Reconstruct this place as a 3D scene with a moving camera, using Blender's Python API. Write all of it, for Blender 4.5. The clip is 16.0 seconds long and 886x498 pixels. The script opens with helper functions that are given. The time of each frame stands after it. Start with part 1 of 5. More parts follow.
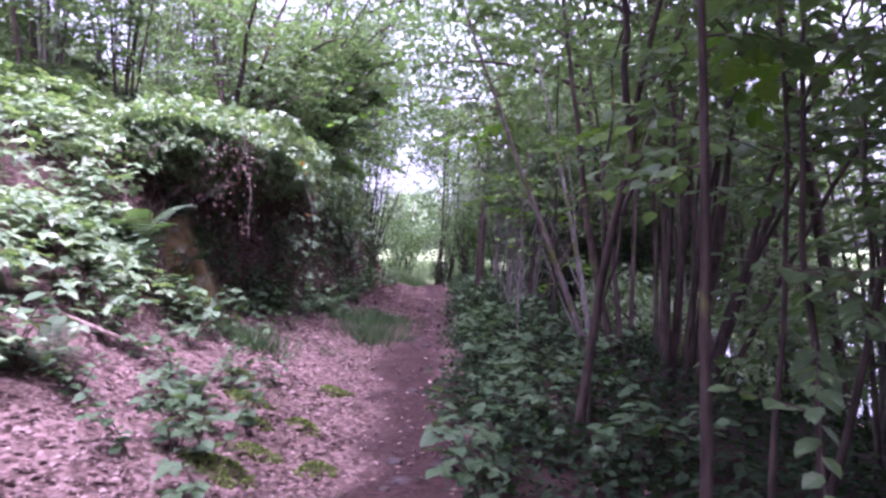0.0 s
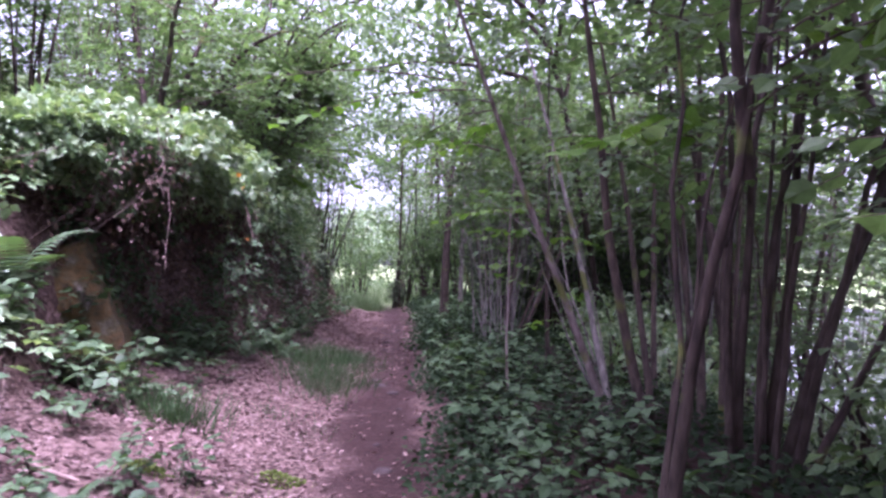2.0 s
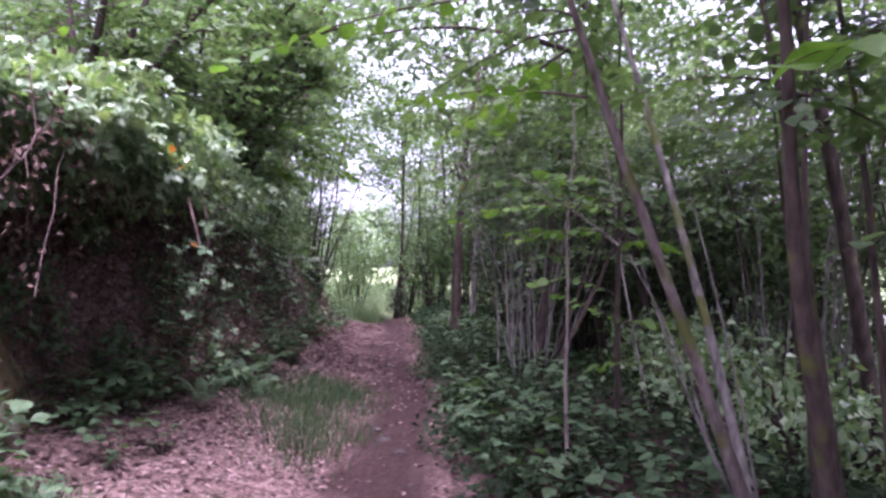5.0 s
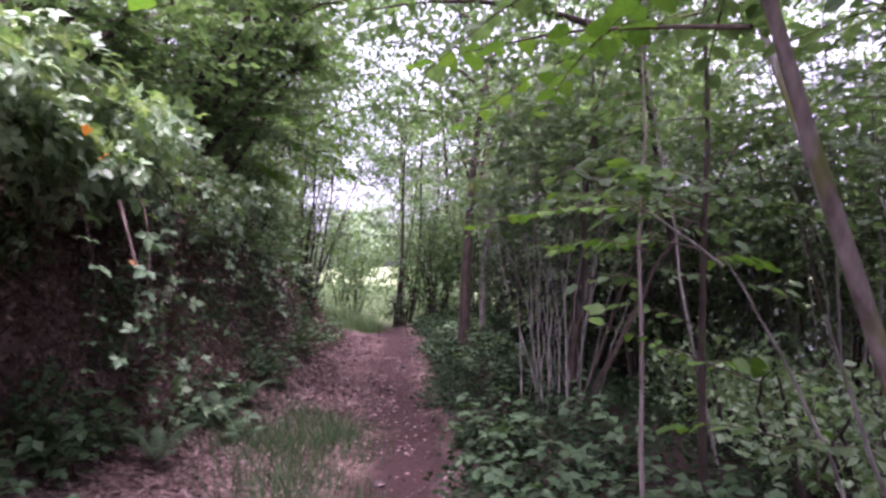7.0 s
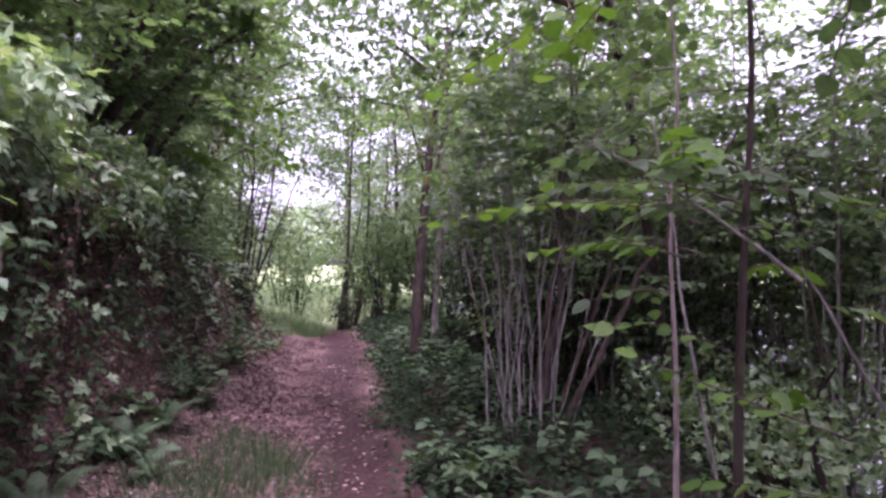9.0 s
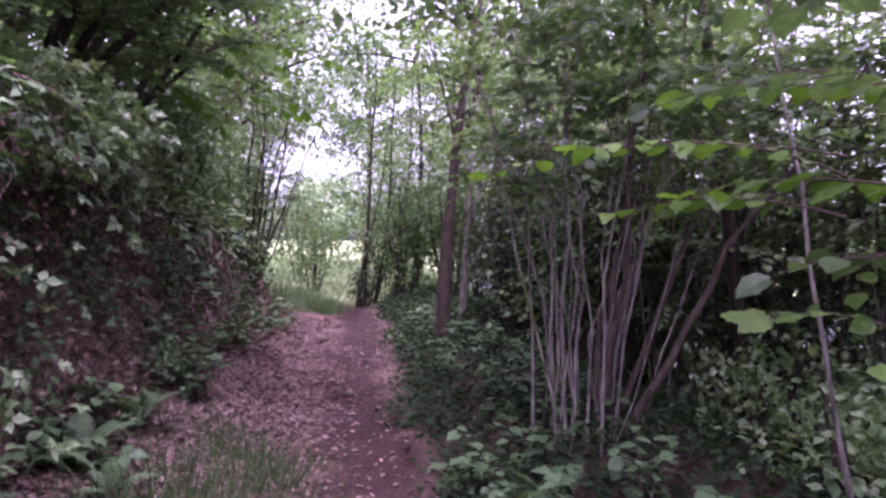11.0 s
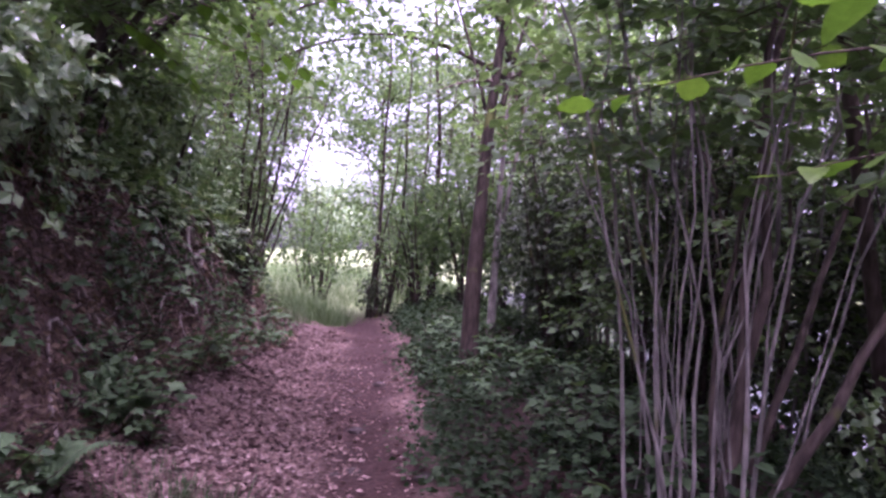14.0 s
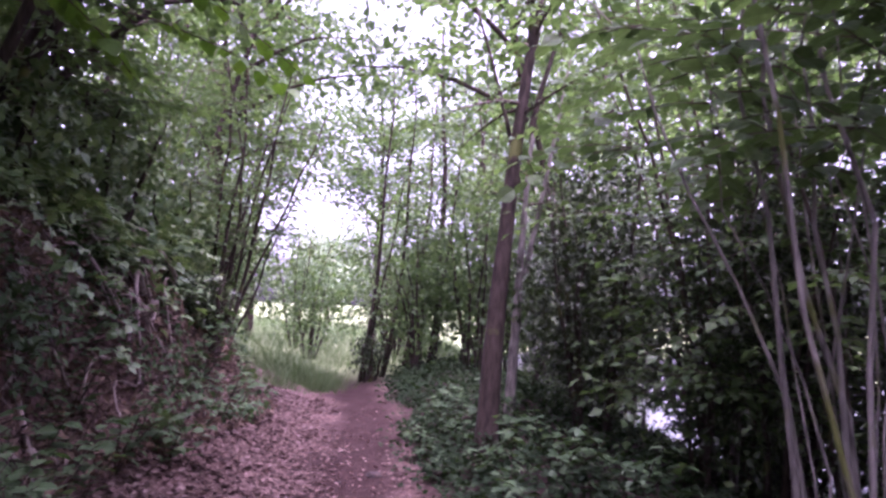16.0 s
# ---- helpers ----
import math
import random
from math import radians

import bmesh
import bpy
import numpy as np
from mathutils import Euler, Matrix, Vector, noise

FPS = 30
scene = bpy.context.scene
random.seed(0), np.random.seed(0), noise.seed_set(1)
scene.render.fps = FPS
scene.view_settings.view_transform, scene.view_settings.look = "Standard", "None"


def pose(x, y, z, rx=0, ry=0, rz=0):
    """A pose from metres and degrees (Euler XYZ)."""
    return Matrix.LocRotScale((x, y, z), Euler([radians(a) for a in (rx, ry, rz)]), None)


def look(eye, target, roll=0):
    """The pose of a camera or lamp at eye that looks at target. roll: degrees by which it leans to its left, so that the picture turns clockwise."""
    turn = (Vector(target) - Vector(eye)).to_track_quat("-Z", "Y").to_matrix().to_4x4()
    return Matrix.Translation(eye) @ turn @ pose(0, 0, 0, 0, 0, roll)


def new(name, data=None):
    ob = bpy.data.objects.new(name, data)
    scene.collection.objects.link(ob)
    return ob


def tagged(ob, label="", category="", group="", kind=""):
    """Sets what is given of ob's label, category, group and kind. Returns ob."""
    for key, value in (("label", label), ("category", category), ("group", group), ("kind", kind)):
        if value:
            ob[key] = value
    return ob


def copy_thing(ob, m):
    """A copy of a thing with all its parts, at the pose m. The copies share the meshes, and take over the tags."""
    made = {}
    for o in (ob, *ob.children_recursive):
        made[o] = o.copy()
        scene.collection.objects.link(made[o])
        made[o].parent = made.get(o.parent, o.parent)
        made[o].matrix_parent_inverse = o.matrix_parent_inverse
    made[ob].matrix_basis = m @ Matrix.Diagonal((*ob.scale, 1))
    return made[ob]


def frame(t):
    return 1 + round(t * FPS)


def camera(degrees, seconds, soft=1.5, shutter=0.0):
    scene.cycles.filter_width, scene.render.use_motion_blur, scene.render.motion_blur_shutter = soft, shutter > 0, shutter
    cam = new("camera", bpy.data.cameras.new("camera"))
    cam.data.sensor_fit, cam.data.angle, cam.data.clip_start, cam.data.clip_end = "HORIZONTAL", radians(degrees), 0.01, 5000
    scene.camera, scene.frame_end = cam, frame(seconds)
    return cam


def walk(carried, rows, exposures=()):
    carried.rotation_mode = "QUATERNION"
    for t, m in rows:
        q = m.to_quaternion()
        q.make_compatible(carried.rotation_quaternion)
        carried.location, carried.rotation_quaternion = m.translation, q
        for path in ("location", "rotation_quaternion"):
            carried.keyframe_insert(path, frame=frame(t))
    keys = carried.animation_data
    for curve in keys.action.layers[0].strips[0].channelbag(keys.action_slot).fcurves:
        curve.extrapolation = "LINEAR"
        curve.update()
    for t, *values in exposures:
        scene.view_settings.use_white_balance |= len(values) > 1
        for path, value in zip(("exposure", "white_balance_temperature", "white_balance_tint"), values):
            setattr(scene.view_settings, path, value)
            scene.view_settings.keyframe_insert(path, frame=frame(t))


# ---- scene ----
cam = camera(64.6, 16.0, soft=2.7, shutter=0.3)
EXPOSE = 3.0
METRES, EYE, TILT, LEAN, TURN = 10.5, 1.5, 0.0, 0.0, 0.0
ROWS = [
    (0.0, 0.0, 0.0, 0.0, 0.0, 0.0, -0.0),
    (0.5, -0.0071, 0.0382, 0.0056, -0.87, 0.32, 0.82),
    (1.0, -0.0078, 0.0713, 0.0055, -1.13, 1.21, 0.15),
    (1.5, -0.0094, 0.1109, 0.0095, -1.28, 1.14, -0.62),
    (2.0, -0.0195, 0.149, 0.014, -3.99, 1.25, 0.73),
    (2.5, -0.019, 0.1741, 0.0144, -4.44, 1.46, 0.91),
    (3.0, -0.0154, 0.2024, 0.0152, -3.46, 1.35, 0.55),
    (3.5, -0.0252, 0.2439, 0.0164, -3.87, 2.15, 2.77),
    (4.0, -0.0291, 0.2703, 0.019, -3.69, 1.74, 2.36),
    (4.5, -0.0255, 0.3131, 0.0212, -4.01, 1.48, 0.78),
    (7.0, -0.0324, 0.4825, 0.0375, -4.31, 1.37, 0.81),
    (7.5, -0.0299, 0.5118, 0.04, -4.14, 1.76, 1.42),
    (8.0, -0.0363, 0.5311, 0.0409, -5.82, 2.08, 1.85),
    (8.5, -0.0448, 0.5498, 0.0421, -8.68, 2.01, 1.7),
    (9.0, -0.0365, 0.5731, 0.0411, -8.9, 1.25, 0.08),
    (11.5, -0.03, 0.7169, 0.0311, -6.35, -0.85, -1.5),
    (12.0, -0.0301, 0.7419, 0.0295, -5.76, -1.27, -2.56),
    (12.5, -0.0329, 0.7686, 0.0279, -6.95, -1.8, -2.22),
    (13.0, -0.0274, 0.7889, 0.0241, -6.28, -2.08, -2.85),
    (13.5, -0.0334, 0.8189, 0.0223, -6.2, -0.95, -1.59),
    (14.0, -0.0307, 0.8448, 0.0214, -6.35, 0.24, -1.48),
    (14.5, -0.0286, 0.8719, 0.0208, -5.9, 0.53, -3.45),
    (15.0, -0.0341, 0.9094, 0.0223, -6.42, 1.53, -2.18),
    (15.5, -0.0294, 0.9446, 0.0214, -6.66, 3.51, -2.01),
    (16.0, -0.0308, 0.9849, 0.0203, -6.74, 4.93, -2.51),
]
walk(cam, [(t, pose(0, 0, EYE, TILT, LEAN, TURN) @ pose(METRES * x, METRES * y, METRES * z, 90 + pitch, roll, yaw)) for t, x, y, z, yaw, pitch, roll in ROWS],
     exposures=((0.0, EXPOSE, 5400, 62.0), (4.0, EXPOSE, 5500, 52.0), (8.0, EXPOSE - 0.1, 5850, 55.0), (12.0, EXPOSE - 0.05, 5650, 71.0), (16.0, EXPOSE, 5650, 71.0)))

# ---- world and sun: a bright overcast day, lighter over the bank ----
SUN_UP, SUN_FROM = radians(74), Vector((0.1, -0.5, 0))
world = bpy.data.worlds.new("sky")
world.use_nodes = True
scene.world = world
sky = world.node_tree.nodes.new("ShaderNodeTexSky")
sky.sky_type, sky.sun_disc = "NISHITA", False
sky.sun_elevation, sky.sun_rotation = SUN_UP, math.atan2(SUN_FROM.x, SUN_FROM.y)
sky.air_density, sky.dust_density, sky.ozone_density = 0.5, 6.0, 0.3
background = world.node_tree.nodes["Background"]
background.inputs["Strength"].default_value = 0.15
cloud = world.node_tree.nodes.new("ShaderNodeHueSaturation")
cloud.inputs["Saturation"].default_value = 0.3
world.node_tree.links.new(sky.outputs[0], cloud.inputs["Color"])
world.node_tree.links.new(cloud.outputs[0], background.inputs["Color"])
sun = new("sun", bpy.data.lights.new("sun", "SUN"))
sun.data.energy, sun.data.angle, sun.data.color = 1.5, radians(40), (1.0, 0.97, 0.93)
SUN_WAY = SUN_FROM.normalized() * math.cos(SUN_UP) + Vector((0, 0, math.sin(SUN_UP)))
sun.matrix_world = look(SUN_WAY * 50, (0, 0, 0))

rng = np.random.default_rng(7)


# ---- materials ----
def node_material(name):
    mat = bpy.data.materials.new(name)
    mat.use_nodes = True
    tree = mat.node_tree
    tree.nodes.clear()
    return mat, tree.nodes, tree.links


def ramp_node(nodes, stops):
    ramp = nodes.new("ShaderNodeValToRGB")
    while len(ramp.color_ramp.elements) < len(stops):
        ramp.color_ramp.elements.new(0.5)
    for e, (at, colour) in zip(ramp.color_ramp.elements, stops):
        e.position, e.color = at, (*colour, 1)
    return ramp


def noise_node(nodes, links, scale, detail=4.0, coords=None):
    n = nodes.new("ShaderNodeTexNoise")
    n.inputs["Scale"].default_value, n.inputs["Detail"].default_value = scale, detail
    if coords is not None:
        links.new(coords, n.inputs["Vector"])
    return n


def leaf_material(name, colours, rough=0.5, through_light=0.35, by_object=False, glow=(1.25, 1.35, 0.55), patch=0.9, sheen=0.4):
    """Leaf: colour varies from leaf to leaf and in wide patches; light shines through the blade."""
    mat, nodes, links = node_material(name)
    pos = nodes.new("ShaderNodeNewGeometry")
    if by_object:
        info = nodes.new("ShaderNodeObjectInfo")
        one = info.outputs["Random"]
    else:
        one = pos.outputs["Random Per Island"]
    wide = noise_node(nodes, links, patch, 2.0, pos.outputs["Position"])
    mix = nodes.new("ShaderNodeMath")
    mix.operation = "MULTIPLY_ADD"
    links.new(wide.outputs["Fac"], mix.inputs[0])
    mix.inputs[1].default_value = 0.9
    links.new(one, mix.inputs[2])
    half = nodes.new("ShaderNodeMath")
    half.operation = "MULTIPLY_ADD"
    half.inputs[1].default_value, half.inputs[2].default_value = 0.62, -0.1
    links.new(mix.outputs[0], half.inputs[0])
    n = len(colours)
    ramp = ramp_node(nodes, [(i / max(n - 1, 1), c) for i, c in enumerate(colours)])
    links.new(half.outputs[0], ramp.inputs["Fac"])
    fine = noise_node(nodes, links, 55.0, 3.0, pos.outputs["Position"])
    grain = nodes.new("ShaderNodeMixRGB")
    grain.blend_type = "MULTIPLY"
    grain.inputs["Fac"].default_value = 0.45
    links.new(ramp.outputs["Color"], grain.inputs["Color1"])
    grey = ramp_node(nodes, [(0.3, (0.55, 0.55, 0.5)), (0.7, (1.2, 1.2, 1.2))])
    links.new(fine.outputs["Fac"], grey.inputs["Fac"])
    links.new(grey.outputs["Color"], grain.inputs["Color2"])
    body = nodes.new("ShaderNodeBsdfPrincipled")
    body.inputs["Roughness"].default_value = rough
    body.inputs["Specular IOR Level"].default_value = sheen
    links.new(grain.outputs["Color"], body.inputs["Base Color"])
    out = nodes.new("ShaderNodeOutputMaterial")
    if through_light > 0:
        trans = nodes.new("ShaderNodeBsdfTranslucent")
        tint = nodes.new("ShaderNodeMixRGB")
        tint.blend_type = "MULTIPLY"
        tint.inputs["Fac"].default_value = 1.0
        tint.inputs["Color2"].default_value = (*glow, 1)
        links.new(grain.outputs["Color"], tint.inputs["Color1"])
        links.new(tint.outputs["Color"], trans.inputs["Color"])
        both = nodes.new("ShaderNodeMixShader")
        both.inputs["Fac"].default_value = through_light
        links.new(body.outputs[0], both.inputs[1])
        links.new(trans.outputs[0], both.inputs[2])
        links.new(both.outputs[0], out.inputs["Surface"])
    else:
        links.new(body.outputs[0], out.inputs["Surface"])
    return mat


def bark_material(name, dark, light, moss=0.0, scale=22.0):
    mat, nodes, links = node_material(name)
    coords = nodes.new("ShaderNodeTexCoord")
    squash = nodes.new("ShaderNodeMapping")
    squash.inputs["Scale"].default_value = (1, 1, 0.3)
    links.new(coords.outputs["Object"], squash.inputs["Vector"])
    streak = noise_node(nodes, links, scale, 6.0, squash.outputs["Vector"])
    ramp = ramp_node(nodes, [(0.3, dark), (0.68, light)])
    links.new(streak.outputs["Fac"], ramp.inputs["Fac"])
    colour = ramp.outputs["Color"]
    patch = noise_node(nodes, links, 3.1, 3.0, coords.outputs["Object"])
    if moss > 0:
        cover = ramp_node(nodes, [(0.62 - 0.3 * moss, (0, 0, 0)), (0.7 - 0.2 * moss, (1, 1, 1))])
        links.new(patch.outputs["Fac"], cover.inputs["Fac"])
        mixed = nodes.new("ShaderNodeMixRGB")
        links.new(cover.outputs["Color"], mixed.inputs["Fac"])
        links.new(colour, mixed.inputs["Color1"])
        mixed.inputs["Color2"].default_value = (0.09, 0.1, 0.03, 1)
        colour = mixed.outputs["Color"]
    body = nodes.new("ShaderNodeBsdfPrincipled")
    body.inputs["Roughness"].default_value = 0.85
    body.inputs["Specular IOR Level"].default_value = 0.2
    links.new(colour, body.inputs["Base Color"])
    bump = nodes.new("ShaderNodeBump")
    bump.inputs["Strength"].default_value, bump.inputs["Distance"].default_value = 0.6, 0.02
    links.new(streak.outputs["Fac"], bump.inputs["Height"])
    links.new(bump.outputs["Normal"], body.inputs["Normal"])
    out = nodes.new("ShaderNodeOutputMaterial")
    links.new(body.outputs[0], out.inputs["Surface"])
    return mat


def ground_material():
    """Bare worn earth on the path, its dark tone as painted shade on the right verge, leaf mould elsewhere, grass on
    the meadow.
    """
    mat, nodes, links = node_material("woodland soil")
    pos = nodes.new("ShaderNodeNewGeometry").outputs["Position"]
    wide = noise_node(nodes, links, 1.3, 4.0, pos)
    fine = noise_node(nodes, links, 26.0, 6.0, pos)
    crumbs = nodes.new("ShaderNodeTexVoronoi")
    crumbs.inputs["Scale"].default_value = 30.0
    links.new(pos, crumbs.inputs["Vector"])
    earth = ramp_node(nodes, [(0.25, (0.016, 0.009, 0.0085)), (0.6, (0.036, 0.02, 0.018)), (0.85, (0.065, 0.038, 0.034))])
    links.new(fine.outputs["Fac"], earth.inputs["Fac"])
    mould = ramp_node(nodes, [(0.0, (0.035, 0.022, 0.018)), (0.45, (0.09, 0.056, 0.048)), (1.0, (0.18, 0.125, 0.112))])
    links.new(crumbs.outputs["Color"], mould.inputs["Fac"])
    field = ramp_node(nodes, [(0.3, (0.1, 0.14, 0.055)), (0.7, (0.19, 0.23, 0.11))])
    links.new(wide.outputs["Fac"], field.inputs["Fac"])
    path = nodes.new("ShaderNodeAttribute")
    path.attribute_name = "trodden_shaded"
    meadow = nodes.new("ShaderNodeAttribute")
    meadow.attribute_name = "meadow"
    a = nodes.new("ShaderNodeMixRGB")
    links.new(path.outputs["Fac"], a.inputs["Fac"])
    links.new(mould.outputs["Color"], a.inputs["Color1"])
    links.new(earth.outputs["Color"], a.inputs["Color2"])
    b = nodes.new("ShaderNodeMixRGB")
    links.new(meadow.outputs["Fac"], b.inputs["Fac"])
    links.new(a.outputs["Color"], b.inputs["Color1"])
    links.new(field.outputs["Color"], b.inputs["Color2"])
    body = nodes.new("ShaderNodeBsdfPrincipled")
    body.inputs["Roughness"].default_value = 0.9
    body.inputs["Specular IOR Level"].default_value = 0.1
    links.new(b.outputs["Color"], body.inputs["Base Color"])
    bump = nodes.new("ShaderNodeBump")
    bump.inputs["Strength"].default_value, bump.inputs["Distance"].default_value = 0.7, 0.03
    links.new(fine.outputs["Fac"], bump.inputs["Height"])
    links.new(bump.outputs["Normal"], body.inputs["Normal"])
    out = nodes.new("ShaderNodeOutputMaterial")
    links.new(body.outputs[0], out.inputs["Surface"])
    return mat


def water_material():
    mat, nodes, links = node_material("still stream water")
    pos = nodes.new("ShaderNodeNewGeometry").outputs["Position"]
    ripple = noise_node(nodes, links, 5.0, 3.0, pos)
    bump = nodes.new("ShaderNodeBump")
    bump.inputs["Strength"].default_value, bump.inputs["Distance"].default_value = 0.25, 0.05
    links.new(ripple.outputs["Fac"], bump.inputs["Height"])
    body = nodes.new("ShaderNodeBsdfPrincipled")
    body.inputs["Base Color"].default_value = (0.03, 0.035, 0.025, 1)
    body.inputs["Roughness"].default_value = 0.06
    links.new(bump.outputs["Normal"], body.inputs["Normal"])
    out = nodes.new("ShaderNodeOutputMaterial")
    links.new(body.outputs[0], out.inputs["Surface"])
    return mat


def rock_material():
    mat, nodes, links = node_material("mossy sandstone")
    pos = nodes.new("ShaderNodeTexCoord").outputs["Object"]
    a = noise_node(nodes, links, 5.5, 8.0, pos)
    b = noise_node(nodes, links, 38.0, 5.0, pos)
    base = ramp_node(nodes, [(0.36, (0.035, 0.04, 0.014)), (0.48, (0.13, 0.075, 0.02)), (0.58, (0.1, 0.085, 0.04)), (0.7, (0.26, 0.23, 0.2))])
    links.new(a.outputs["Fac"], base.inputs["Fac"])
    grain = nodes.new("ShaderNodeMixRGB")
    grain.blend_type = "MULTIPLY"
    grain.inputs["Fac"].default_value = 0.6
    links.new(base.outputs["Color"], grain.inputs["Color1"])
    links.new(b.outputs["Fac"], grain.inputs["Color2"])
    body = nodes.new("ShaderNodeBsdfPrincipled")
    body.inputs["Roughness"].default_value = 0.92
    links.new(grain.outputs["Color"], body.inputs["Base Color"])
    bump = nodes.new("ShaderNodeBump")
    bump.inputs["Strength"].default_value, bump.inputs["Distance"].default_value = 0.8, 0.03
    links.new(b.outputs["Fac"], bump.inputs["Height"])
    links.new(bump.outputs["Normal"], body.inputs["Normal"])
    out = nodes.new("ShaderNodeOutputMaterial")
    links.new(body.outputs[0], out.inputs["Surface"])
    return mat


SOIL, WATER, ROCK = ground_material(), water_material(), rock_material()
HAZEL = leaf_material("hazel leaf", [(0.048, 0.083, 0.038), (0.082, 0.138, 0.058), (0.13, 0.2, 0.078)], 0.42, 0.5, glow=(1.2, 1.3, 0.7))
HAZEL_ONE = leaf_material("hazel leaf of a near spray", [(0.045, 0.1, 0.02), (0.08, 0.165, 0.026), (0.12, 0.2, 0.04)], 0.45, 0.42, by_object=True)
BRAMBLE = leaf_material("bramble leaf", [(0.05, 0.095, 0.042), (0.1, 0.17, 0.075), (0.165, 0.235, 0.12), (0.26, 0.3, 0.21)], 0.4, 0.3, sheen=0.5)
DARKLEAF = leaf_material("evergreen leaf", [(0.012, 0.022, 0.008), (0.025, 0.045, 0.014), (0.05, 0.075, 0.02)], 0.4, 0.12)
# greens set below a leaf's own tone to carry the thicket's shade
HERB_SHADE = leaf_material("herb leaf darkened for shade", [(0.01, 0.021, 0.01), (0.018, 0.036, 0.015), (0.036, 0.06, 0.029)], 0.7, 0.3, sheen=0.12)
HERB_PALE = leaf_material("young bramble leaf", [(0.03, 0.062, 0.027), (0.055, 0.1, 0.044), (0.1, 0.15, 0.08)], 0.55, 0.3, sheen=0.25)
FERN = leaf_material("fern frond", [(0.028, 0.056, 0.026), (0.052, 0.095, 0.042), (0.085, 0.13, 0.065)], 0.55, 0.35)
GRASS = leaf_material("grass blade", [(0.018, 0.042, 0.016), (0.034, 0.068, 0.024), (0.062, 0.1, 0.042)], 0.6, 0.3, glow=(0.9, 1.15, 0.55), sheen=0.2)
MEADOW = leaf_material("meadow grass", [(0.055, 0.105, 0.04), (0.09, 0.155, 0.06), (0.17, 0.22, 0.11)], 0.55, 0.35, glow=(1.1, 1.1, 0.7))
MOSS = leaf_material("moss", [(0.05, 0.075, 0.012), (0.09, 0.13, 0.02), (0.12, 0.15, 0.035)], 0.8, 0.1)
FALLEN = leaf_material("fallen leaf", [(0.038, 0.024, 0.021), (0.088, 0.055, 0.048), (0.16, 0.107, 0.096), (0.33, 0.25, 0.232)], 0.75, 0.0, sheen=0.15)
DEADLEAF = leaf_material("dead bramble leaf", [(0.05, 0.032, 0.026), (0.13, 0.085, 0.065), (0.27, 0.19, 0.145)], 0.8, 0.1)
RUSTY = leaf_material("rusty hanging leaf", [(0.025, 0.015, 0.011), (0.055, 0.032, 0.022), (0.11, 0.068, 0.046)], 0.85, 0.1)
# dark brown, halved further to mimic trunks dim against bright sky
BARK_DARK = bark_material("dark hazel bark deepened for backlight", (0.016, 0.011, 0.009), (0.06, 0.044, 0.036), 0.03)
BARK_BROWN = bark_material("brown hazel bark", (0.03, 0.022, 0.018), (0.1, 0.074, 0.062), 0.05)
BARK_PALE = bark_material("pale hazel bark", (0.055, 0.049, 0.043), (0.24, 0.215, 0.195), 0.05)
BARK_GREY = bark_material("grey-brown hazel bark", (0.06, 0.045, 0.04), (0.21, 0.17, 0.155), 0.05)
DEADWOOD = bark_material("dead stick", (0.08, 0.052, 0.042), (0.26, 0.19, 0.165), 0.0)
ROOTS = bark_material("bare root", (0.13, 0.1, 0.09), (0.36, 0.29, 0.27), 0.0)
STONE = bark_material("dark path stone", (0.02, 0.015, 0.014), (0.055, 0.042, 0.04), 0.0, 9.0)
TWIG = bark_material("dead bramble cane", (0.026, 0.017, 0.014), (0.09, 0.06, 0.05), 0.0)


# ---- mesh helpers ----
def mesh_of(name, verts, faces, material, smooth=False):
    verts, faces = np.asarray(verts, np.float32), np.asarray(faces, np.int32)
    me = bpy.data.meshes.new(name)
    me.vertices.add(len(verts))
    me.vertices.foreach_set("co", verts.ravel())
    k = faces.shape[1]
    me.loops.add(faces.size)
    me.loops.foreach_set("vertex_index", faces.ravel())
    me.polygons.add(len(faces))
    me.polygons.foreach_set("loop_start", np.arange(len(faces), dtype=np.int32) * k)
    me.polygons.foreach_set("use_smooth", np.full(len(faces), smooth))
    me.update(calc_edges=True)
    me.materials.append(material)
    return me


def child(name, me, parent, label="", kind=""):
    ob = new(name, me)
    ob.parent = parent
    return tagged(ob, label, kind=kind)


def thing(name, at, label, category, group="", kind=""):
    ob = new(name)
    ob.location = at
    ob.empty_display_size = 0.1
    return tagged(ob, label, category, group, kind)


def unit(v):
    return v / np.maximum(np.linalg.norm(v, axis=-1, keepdims=True), 1e-9)


class Bag:
    """Gathers verts and faces of one part."""

    def __init__(self):
        self.v, self.f, self.n = [], [], 0

    def add(self, v, f):
        self.v.append(np.asarray(v, np.float32))
        self.f.append(np.asarray(f, np.int32) + self.n)
        self.n += len(v)

    def mesh(self, name, material, smooth=False):
        return mesh_of(name, np.concatenate(self.v), np.concatenate(self.f), material, smooth)


def scatter(shape, at, ahead, up, size):
    """Copies of a small shape (y ahead, z up) in one array of verts and faces."""
    sv, sf = shape
    at, ahead, up = np.asarray(at, float), unit(np.asarray(ahead, float)), np.asarray(up, float)
    side = unit(np.cross(ahead, up))
    top = np.cross(side, ahead)
    size = np.broadcast_to(np.asarray(size, float), (len(at),))
    turn = np.stack([side, ahead, top], 2) * size[:, None, None]
    v = np.einsum("nij,kj->nki", turn, sv) + at[:, None, :]
    f = sf[None] + (np.arange(len(at)) * len(sv))[:, None, None]
    return v.reshape(-1, 3), f.reshape(-1, sf.shape[1])


